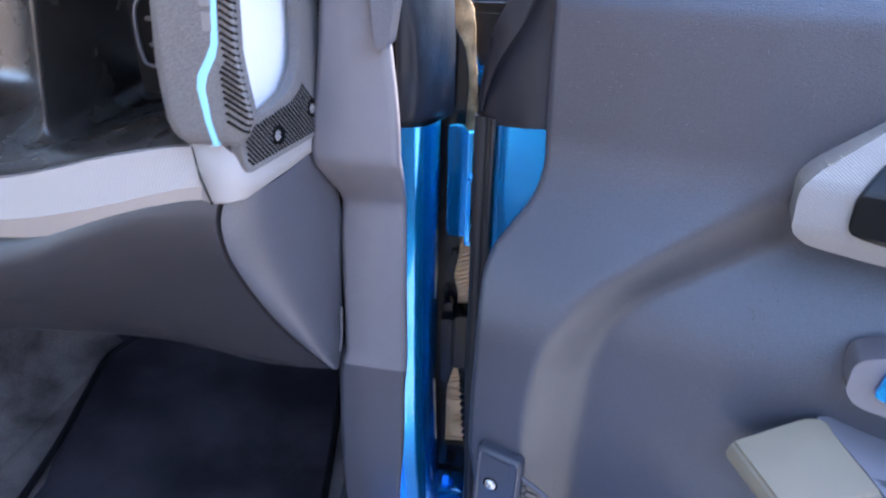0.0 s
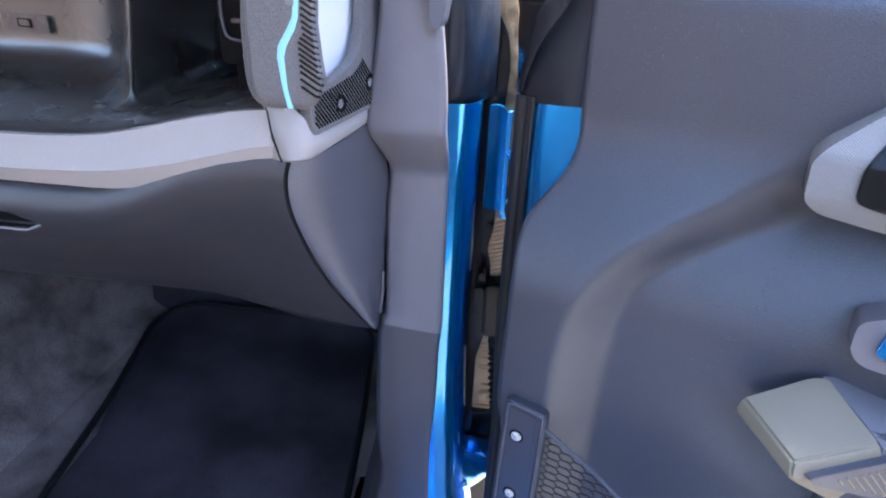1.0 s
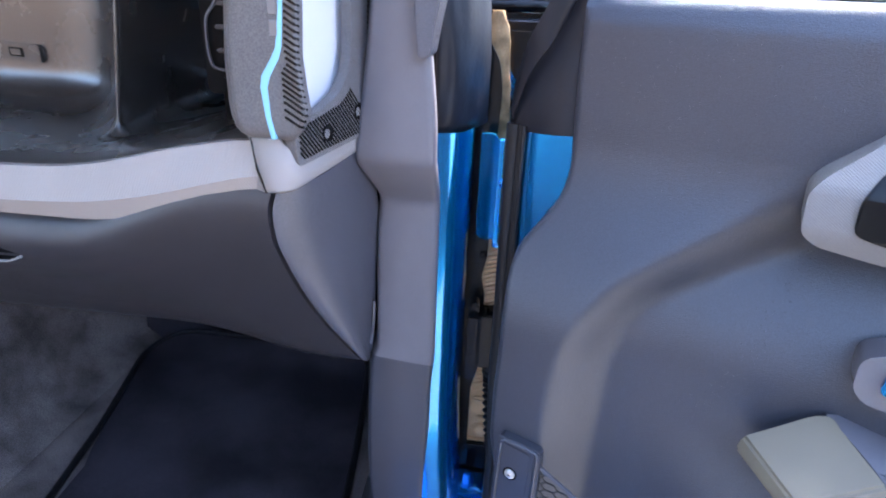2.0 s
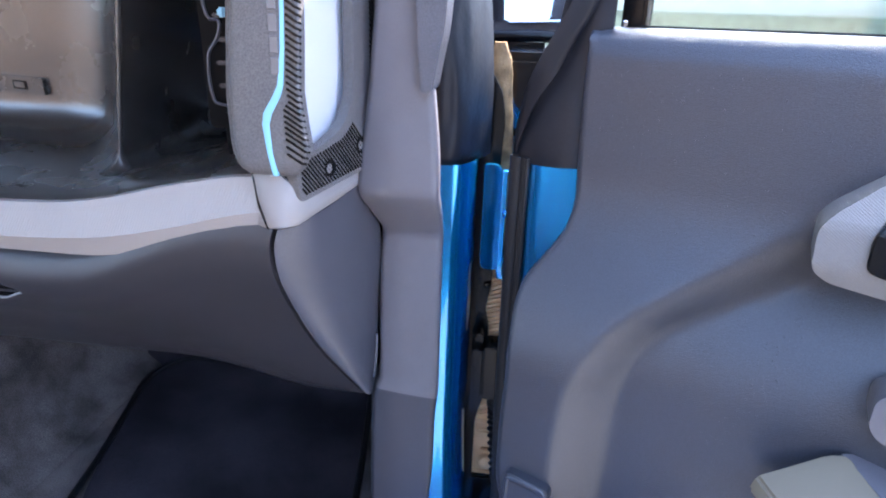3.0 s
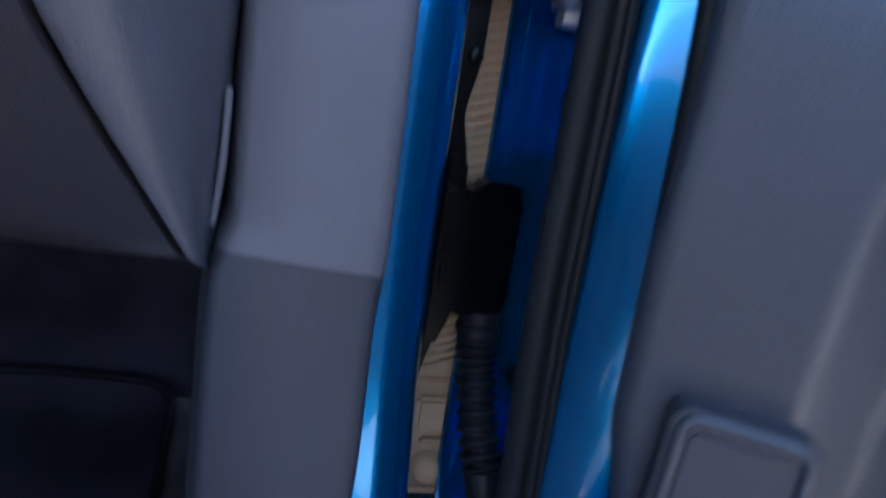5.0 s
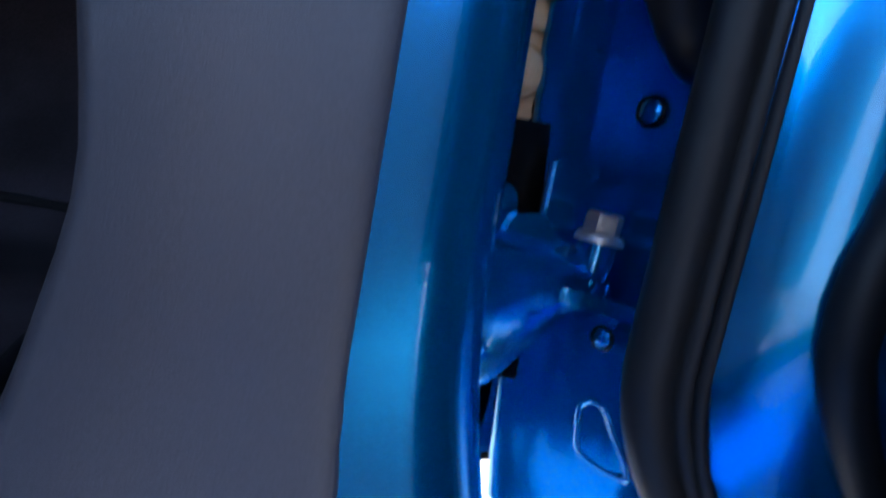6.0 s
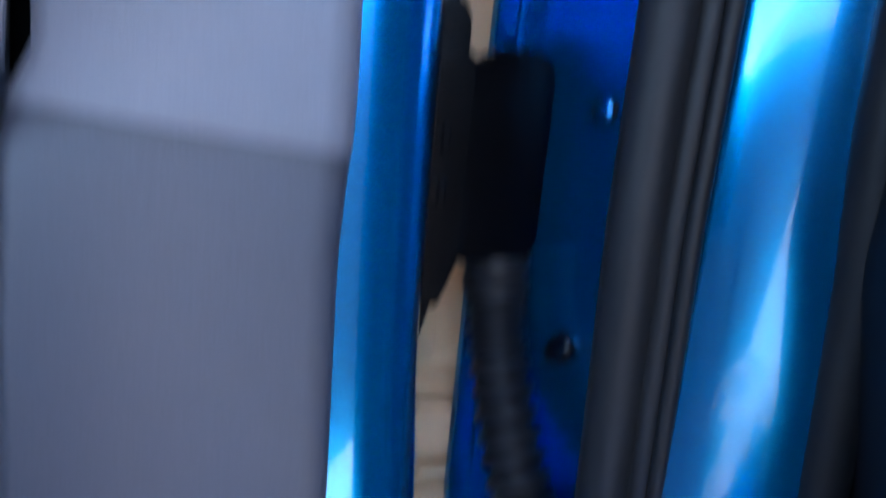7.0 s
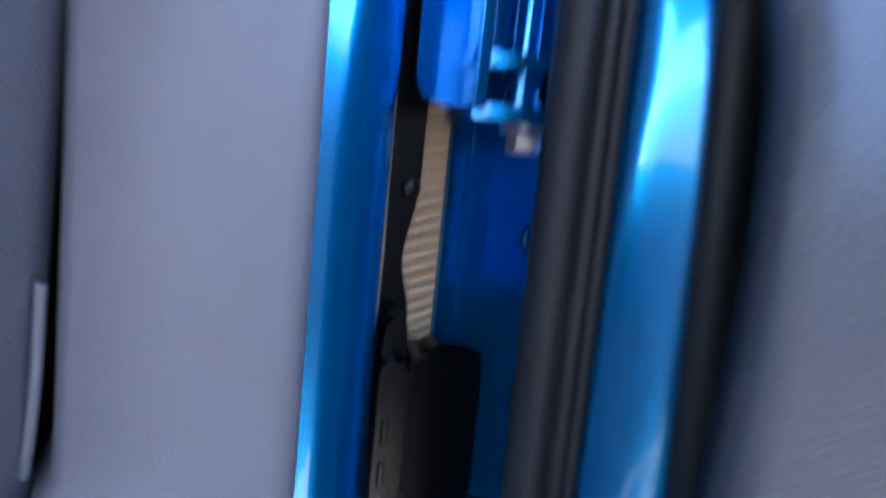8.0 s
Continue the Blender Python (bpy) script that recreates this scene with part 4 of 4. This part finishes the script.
part("shell_foot", prism(rounded([(-0.005, 0.50), (1.04, 0.50), (1.04, 0.66), (0.06, 0.66)], 0.02), lambda a, b, c: dp(a, b, -0.030 + c), 0.018, 0.004), M_PAINT, door)
# pressed outline and plugs on the hinge face
press = along([(0.1318, 0.0222, 0.6612), (0.1302, 0.0265, 0.656), (0.1313, 0.0262, 0.6451), (0.1335, 0.0228, 0.6365), (0.1415, 0.0035, 0.6375), (0.1418, 0.0025, 0.6425), (0.1371, 0.0095, 0.6533), (0.1342, 0.0157, 0.6609), (0.1318, 0.0222, 0.6612)], 56)
part("pressed_outline", tube([p + Vector((0.0008, 0.0003, 0)) for p in press], 0.0018, 8), M_PAINT, door, sharp=80)
for x, y, z, r in ((0.1249, 0.0214, 1.0460, 0.0055), (0.1268, 0.0184, 0.9775, 0.0050), (0.1270, 0.0185, 0.7770, 0.0055), (0.1262, 0.0140, 0.6900, 0.0045)):
    plug = part("plug", turned((x, y, z), (-0.86, -0.51, 0), [(r * 0.85, -0.002), (r * 0.85, 0.0008), (r * 0.75, 0.0014), (r * 0.1, 0.0016)], 20), M_PAINT, door, sharp=50)
    ring = [Vector((x - 0.0005, y - 0.0003, z)) + r * (math.cos(a) * Vector((0.51, -0.86, 0)) + math.sin(a) * Vector((0, 0, 1))) for a in [2 * math.pi * k / 24 for k in range(25)]]
    # The groove isn't modelled; a black ring paints the shade in it.
    part("plug_groove_shade", tube(ring, 0.0008, 6), M_BLACK, plug, "black ring in place of the groove's shade", sharp=80)
for z in (0.8850,):
    part("clip", turned((0.1250, 0.0210, z), (-0.86, -0.51, 0), [(0.0065, 0), (0.0060, 0.003), (0.0040, 0.004), (0.0038, 0.008), (0.0005, 0.009)], 12), M_BLACK, door, "black plastic clip")
part("edge_rail", tube(along([(0.1025, 0.0496, 1.24), (0.1025, 0.0496, 0.95), (0.1025, 0.0496, 0.80)], 12), 0.0012, 6), M_PAINT, door)

# rubber weather seal round the door edge
def seal_path(x, y, z0=1.242):
    return [(x + curve(z, (0.72, 0.002), (0.78, 0.0025), (0.82, 0.0028), (0.87, 0.0020), (0.95, -0.0012), (1.05, -0.0015), (1.2, -0.0028)) + toe(z) * 1.05, y - 0.25 * toe(z), z) for z in [0.585 + (z0 - 0.585) * i / 90 for i in range(91)]]


wseal = part("weather_seal", tube(seal_path(0.1042, -0.0485), 0.0078, 14), M_RUBBER, door, "round black rubber weather seal", sharp=80)
part("seal_lip", tube(seal_path(0.1100, -0.0555), 0.0034, 10), M_RUBBER, wseal, sharp=80)
part("seal_lip", tube(seal_path(0.1122, -0.0600), 0.0022, 10), M_RUBBER, wseal, sharp=80)


# inner trim panel
def rise(z):
    return 0.005 + 0.063 * smooth(1.24, 1.07, z)


def left_edge(z):
    return curve(z, (0.40, 0.06), (0.50, 0.020), (0.56, 0.000), (0.64, -0.013), (0.70, -0.010), (0.75, -0.007), (0.86, -0.007), (0.90, -0.013), (0.945, -0.0225), (1.00, -0.0230), (1.05, -0.0210), (1.095, -0.0210), (1.12, -0.0230), (1.137, -0.0225), (1.148, -0.0185), (1.163, -0.0095), (1.175, -0.002), (1.187, 0.0040), (1.20, 0.0070), (1.215, 0.0078), (1.24, 0.0050), (1.30, 0.003), (1.40, 0.0025))


def crease(z):
    return curve(z, (0.40, 0.03), (0.948, 0.0287), (1.015, 0.0305), (1.055, 0.034), (1.089, 0.0428), (1.11, 0.052), (1.127, 0.063), (1.16, 0.100), (1.195, 0.146), (1.225, 0.185), (1.26, 0.24), (1.30, 0.9))


def crease_in(z):
    return curve(z, (0.40, 0.07), (0.988, 0.072), (1.051, 0.0744), (1.088, 0.0835), (1.108, 0.099), (1.127, 0.117), (1.176, 0.197), (1.21, 0.255), (1.26, 0.36), (1.30, 1.2))


def relief(u, z):
    w = rise(z)
    s = min(1, max(0, (u - crease(z)) / (crease_in(z) - crease(z))))
    w -= 0.038 * (0.75 * s + 0.25 * s * s * (3 - 2 * s)) * smooth(1.235, 1.20, z)
    w += 0.024 * smooth(1.015, 0.935, z + 0.10 * (u - 0.2)) * smooth(0.08, 0.24, u)
    return w


rows = []
zs = [0.42, 0.46, 0.50, 0.55, 0.60] + [0.62 + 0.008 * i for i in range(89)] + [1.330, 1.336, 1.341, 1.345]
for z in zs:
    e, w = left_edge(z), rise(z)
    roll = 0.005 * smooth(1.327, 1.345, z) ** 2
    row = [dp(e, z, w - 0.0065), dp(e + 0.0008, z, w - 0.0032), dp(e + 0.003, z, w - 0.001 - roll * 0.5), dp(e + 0.0065, z, w - roll)]
    for k in range(1, 141):
        u = e + 0.0065 + (0.98 - e - 0.0065) * (k / 140) ** 1.55
        row.append(dp(u, z, relief(u, z) - roll))
    rows.append(row)
last = rows[-1]
rows.append([p + DN * -0.004 + Vector((0, 0, 0.0045)) for p in last])
rows.append([p + DN * -0.010 + Vector((0, 0, 0.0078)) for p in last])
rows.append([p + DN * -0.018 + Vector((0, 0, 0.0092)) for p in last])
rows.append([p + DN * -0.040 + Vector((0, 0, 0.0092)) for p in last])
panel = part("trim_panel", loft(rows), M_PANEL, door, "dark grey grained door trim with dried water spots", sharp=70)

def flange(z):
    p = dp(left_edge(z) + 0.020 * min(1, rise(z) / 0.068) + 0.002, z, -0.004)
    x = curve(z, (0.56, 0.215), (0.62, 0.186), (0.672, 0.158), (0.69, 0.147), (0.706, 0.137), (0.722, 0.131), (0.736, 0.131), (0.752, 0.135), (0.77, 0.1375), (0.805, 0.141), (0.837, 0.1435), (0.867, 0.145), (0.94, 0.1405), (0.98, 0.1365), (1.06, 0.1325), (1.124, 0.1285))
    return p.lerp(Vector((x, -0.080, z)), smooth(1.15, 1.12, z))


rows = []
for z in zs:
    e, w = left_edge(z), rise(z)
    rows.append([flange(max(z, 0.56)) + Vector((0.003, 0.001, min(0, z - 0.56))), dp(e + 0.022 * min(1, w / 0.068), z, -0.012), dp(e + 0.013 * min(1, w / 0.068), z, w * 0.4 - 0.008), dp(e + 0.0010, z, w - 0.010), dp(e + 0.0004, z, w - 0.0060)])
# This side is panel plastic; near black here in place of its shade.
part("panel_return", loft(rows), M_EDGE, panel, "side of the trim panel, its shade painted black", sharp=70)


part("panel_flange", tube([flange(0.56 + 0.01 * i) for i in range(65)], 0.0060, 12), M_RUBBER, panel, "rounded black rubber flange", sharp=80)

# window, its channel post and belt strip
part("belt_strip", prism([(0.02, 1.344), (0.98, 1.344), (0.98, 1.3560), (0.02, 1.3560)], lambda a, b, c: dp(a, b, -0.060 + c), 0.012, 0.002), M_RUBBER, door, "black belt weather strip")
part("window_pane", prism([(0.034, 1.346), (0.98, 1.346), (0.98, 1.74), (0.034, 1.74)], lambda a, b, c: dp(a, b, -0.066 + c), 0.004), M_GLASS, door, "slightly green window glass")
part("window_post", prism([(0.014, 1.335), (0.034, 1.345), (0.034, 1.75), (0.014, 1.75)], lambda a, b, c: dp(a, b, -0.078 + c), 0.03, 0.003), M_BLACK, door)
part("post_clip", block(0.176, 0.1795, -0.066, -0.062, 1.3535, 1.3595, 0.0008, 1), M_CHROME, door, "small bright clip")

# dark corner cover above the painted triangle and a soft strap in front of it
rows = []
cover_l = along([(0.0965, -0.046, 1.2360), (0.0965, -0.046, 1.262), (0.1030, -0.044, 1.292), (0.1160, -0.042, 1.318), (0.1290, -0.042, 1.366), (0.145, -0.044, 1.50)], 24)
for p in cover_l:
    rows.append([Vector((p.x + (0.168 - p.x) * k / 9, p.y - (0.012 * math.sin(math.pi * k / 9)) * smooth(1.50, 1.30, p.z) - 0.03 * (k / 9), p.z + 0.004 * k / 9)) for k in range(10)])
part("corner_cover", sheet(rows, (0.002, 0.008, 0)), M_BOOT, door, "dark soft corner cover", sharp=70)
strap = along([(0.0985, -0.052, 1.246), (0.1005, -0.054, 1.268), (0.1080, -0.060, 1.296), (0.1190, -0.066, 1.320), (0.1310, -0.070, 1.345), (0.1450, -0.073, 1.375), (0.168, -0.078, 1.44)], 40)
rows = []
for i, p in enumerate(strap):
    a = radians(20 + 75 * smooth(8, 26, i))
    h = 0.010 * smooth(0, 8, i) + 0.002
    wv = Vector((math.sin(a) * 0.9, -math.cos(a) * 0.5, -math.cos(a) * 0.15 + 0.05))
    rows.append([p - wv * h, p - wv * h * 0.4 + Vector((0, -0.0012, 0)), p + wv * h * 0.4 + Vector((0, -0.0012, 0)), p + wv * h])
part("strap", sheet(rows, (0.0008, 0.0025, 0)), M_BOOT, door, "twisted dark strap", sharp=70)

# armrest
out = rounded([(0.188, 1.206), (0.186, 1.235), (0.193, 1.2455), (0.300, 1.340), (0.62, 1.340), (0.62, 1.175), (0.245, 1.190), (0.199, 1.1965)], [0.006, 0.006, 0.012, 0.03, 0.03, 0.03, 0.02, 0.008])


def leaned(bm):
    """Tilts the upper and lower thirds of the armrest back from its upright face."""
    for h in (1.206, 1.212, 1.236, 1.242):
        bmesh.ops.bisect_plane(bm, geom=bm.verts[:] + bm.edges[:] + bm.faces[:], plane_co=(0, 0, h), plane_no=(0, 0, 1))
    for v in bm.verts:
        v.co -= DN * (0.55 * max(0, v.co.z - 1.239) + 0.5 * max(0, 1.209 - v.co.z))
    return bm


arm = part("armrest", leaned(prism(out, lambda a, b, c: dp(a, b, 0.046 - c), 0.056, 0.008, 4)), M_ARM, door, "light grey textured armrest", sharp=60)
out = rounded([(0.2175, 1.212), (0.2165, 1.236), (0.226, 1.256), (0.30, 1.315), (0.55, 1.315), (0.55, 1.20), (0.24, 1.207)], [0.006, 0.006, 0.01, 0.03, 0.03, 0.03, 0.01])
part("armrest_pad", leaned(prism(out, lambda a, b, c: dp(a, b, 0.0495 - c), 0.014, 0.004, 3)), M_BLACK, arm, "black soft insert")

# inner door release with its cup
out = rounded([(0.2465, 1.101), (0.2460, 1.126), (0.2685, 1.137), (0.38, 1.137), (0.38, 1.088), (0.281, 1.0885), (0.256, 1.091)], [0.008, 0.008, 0.01, 0.02, 0.02, 0.01, 0.008])
cup = part("release_cup", prism(out, lambda a, b, c: dp(a, b, 0.050 - c), 0.030, 0.006, 3), M_TRIM, door, "grey cup round the door release", sharp=60)
out = rounded([(0.2610, 1.106), (0.2640, 1.125), (0.280, 1.131), (0.36, 1.131), (0.36, 1.101), (0.277, 1.1005)], 0.004)
part("release_lever", prism(out, lambda a, b, c: dp(a, b, 0.0555 - c), 0.010, 0.003, 3), M_PAINT, cup, "glossy blue release lever", sharp=50)

# pale pull block with ribbed insert
TOP = [(0.1895, 0.0520, 1.034), (0.2325, 0.0380, 1.0645), (0.2440, 0.0380, 1.068), (0.2830, 0.0720, 1.046), (0.2275, 0.1195, 1.040)]
rows_top = [dp(u, z, w) for u, w, z in TOP]
LOW = [(u + du, w + dw, z - 0.012) for (u, w, z), du, dw in zip(TOP, (-0.003, -0.001, 0.001, 0.005, 0.001), (0.003, 0.0, -0.003, 0.002, 0.005))]
bm = bmesh.new()
top = [bm.verts.new(p) for p in rows_top]
rim = [bm.verts.new(dp(u, z, w)) for u, w, z in LOW]
low = [bm.verts.new(dp(u + a, z - b, w + c)) for (u, w, z), a, b, c in zip(LOW, (0.012, 0.010, 0.0, -0.004, 0.008), (0.010, 0.030, 0.070, 0.075, 0.014), (-0.004, 0.0, 0.0, -0.022, -0.014))]
bm.faces.new(top)
for a, b in ((top, rim), (rim, low)):
    for i in range(5):
        bm.faces.new((a[i], a[(i + 1) % 5], b[(i + 1) % 5], b[i]))
bm.faces.new(low)
bmesh.ops.recalc_face_normals(bm, faces=bm.faces[:])
bmesh.ops.bevel(bm, geom=bm.edges[:], offset=0.0060, segments=4, affect="EDGES", clamp_overlap=True)
pull = part("pull_block", bm, M_PALE, door, "pale grey angular pull block", sharp=50)
PA, PB = dp(0.2295, 1.0345, 0.1230), dp(0.2865, 1.0415, 0.0755)
along_face = (PB - PA).normalized()
out_face = Vector((along_face.y, -along_face.x, 0))
if out_face.dot(DN) < 0:
    out_face = -out_face
lean = (Vector((0, 0, -1)) - out_face * 0.04).normalized()


def front(s, d, c):
    return PA + along_face * s + lean * d + out_face * c


face_out = rounded([(0.008, 0.004), (0.20, 0.004), (0.20, 0.105), (0.018, 0.014)], [0.006, 0.01, 0.01, 0.01])
grille = part("insert_frame", prism(face_out, lambda a, b, c: front(a, b, c - 0.003), 0.008, 0.0015), M_KICK, pull, "grey framed insert")
for i in range(22):
    s = 0.036 + i * 0.0062
    t = min((s * 0.53 - 0.0155) / 0.62, 0.19 - s)
    part("insert_rib", tube([front(s, 0.012, 0.0052), front(s + t, 0.012 + 1.15 * t, 0.0052)], 0.0011, 5), M_PALE, grille)
out = rounded([(0.262, 1.0500), (0.60, 1.0500), (0.60, 0.93), (0.262, 0.93)], 0.01)
part("pull_tail", prism(out, lambda a, b, c: dp(a, b - 0.01 * c / 0.05, 0.068 - c), 0.06, 0.010, 3), M_PANEL, door, "grey trim bridge behind the pull block", sharp=60)

backs = [dp(0.2405, 1.0655, 0.036), dp(0.262, 1.0620, 0.020), dp(0.30, 1.055, 0.0), dp(0.37, 1.048, -0.03)]
rows = []
for s, q in zip((0.0735, 0.10, 0.14, 0.20), backs):
    e = front(s, -0.0025, -0.002)
    rows.append([q, q.lerp(e, 0.35) + Vector((0, 0, 0.0015)), q.lerp(e, 0.7) + Vector((0, 0, 0.0015)), e])
part("pull_shoulder", sheet(rows, (0, 0, -0.03)), M_TRIM, pull, "grey sloping shoulder", sharp=60)

# screwed bracket and elastic net
out = rounded([(-0.0077, 0.9620), (0.0363, 0.9580), (0.0335, 0.700), (-0.0165, 0.700)], [0.006, 0.006, 0.004, 0.004])
bracket = part("net_bracket", prism(out, lambda a, b, c: dp(a, b, 0.0775 - c), 0.0105, 0.0025, 3), M_BRACKET, door, "dark grey plastic net bracket", sharp=50)
out = rounded([(-0.0020, 0.9550), (0.0265, 0.9520), (0.0240, 0.700), (-0.0105, 0.700)], 0.004)
part("bracket_face", prism(out, lambda a, b, c: dp(a, b, 0.0782 - c), 0.003, 0.0010), M_BRACKET, bracket)
rim = [dp(a, b, 0.0772) for a, b in rounded([(-0.0045, 0.9590), (0.0325, 0.9555), (0.0300, 0.690), (-0.0135, 0.690)], 0.006)]
part("bracket_rim", tube(rim + [rim[0]], 0.0021, 8), M_PANEL, bracket, "raised grey rim of the bracket", sharp=80)
for z in (0.9205, 0.8405, 0.76):
    bolt = part("bracket_bolt", turned(dp(0.0080, z, 0.0778), DN, [(0.0075, 0), (0.0072, 0.0012), (0.0060, 0.0012), (0.0056, 0.0002)], 18), M_BLACK, bracket)
    part("bolt_head", turned(dp(0.0080, z, 0.0780), DN, [(0.0055, 0), (0.0053, 0.0020), (0.0032, 0.0034), (0.0014, 0.0034), (0.0012, 0.0016), (0.0002, 0.0016)], 16), M_STEEL, bolt, "domed steel screw")


def net_top(u):
    return 0.938 - 0.42 * (u - 0.030) + 1.2 * max(0, u - 0.08) ** 2


net = part("net_band", tube(along([dp(u, net_top(u), 0.072 + 0.03 * smooth(0.05, 0.2, u)) for u in (0.024, 0.05, 0.09, 0.14, 0.20, 0.26)], 30), 0.0022, 8), M_KICK, door, "black elastic edge of the net")
bm = bmesh.new()
R = 0.0085
for i in range(24):
    for j in range(26):
        u, z = 0.034 + i * R * 1.5, 0.95 - (j + 0.5 * (i % 2)) * R * 1.10
        if z > net_top(u) - 0.004 or z < 0.68 or u > 0.26:
            continue
        w = 0.072 + 0.03 * smooth(0.05, 0.2, u)
        pts = [dp(u + R * 0.98 * math.cos(k * math.pi / 3), z + R * 0.64 * math.sin(k * math.pi / 3), w) for k in range(4)]
        tube(pts, 0.00075, 4, bm, caps=False)
part("net_mesh", bm, M_RUBBER, net, "black hexagonal netting")

# dried water spots on the trim
bm = bmesh.new()
rng = random.Random(7)
for i in range(120):
    t = rng.random()
    u, z = 0.203 - 0.050 * t ** 1.5 + rng.gauss(0, 0.0045), 1.190 - 0.16 * t + rng.gauss(0, 0.004)
    r = rng.uniform(0.0003, 0.0010)
    turned(dp(u, z, relief(u, z) - 0.0001), DN, [(r, 0), (r * 0.8, 0.0003), (r * 0.1, 0.00045)], 8, bm)
for i in range(110):
    u, z = 0.015 + abs(rng.gauss(0, 0.09)), 1.325 - abs(rng.gauss(0, 0.07))
    r = rng.uniform(0.0003, 0.0010)
    turned(dp(u, z, relief(u, z) - 0.0001), DN, [(r, 0), (r * 0.8, 0.0003), (r * 0.1, 0.00045)], 8, bm)
spots = part("water_spots", bm, material("dried_spots", (0.022, 0.023, 0.029), 0.35, blotch=(300, 0.2)), panel, "dark dried water spots")
spots["kind"] = "stuff"
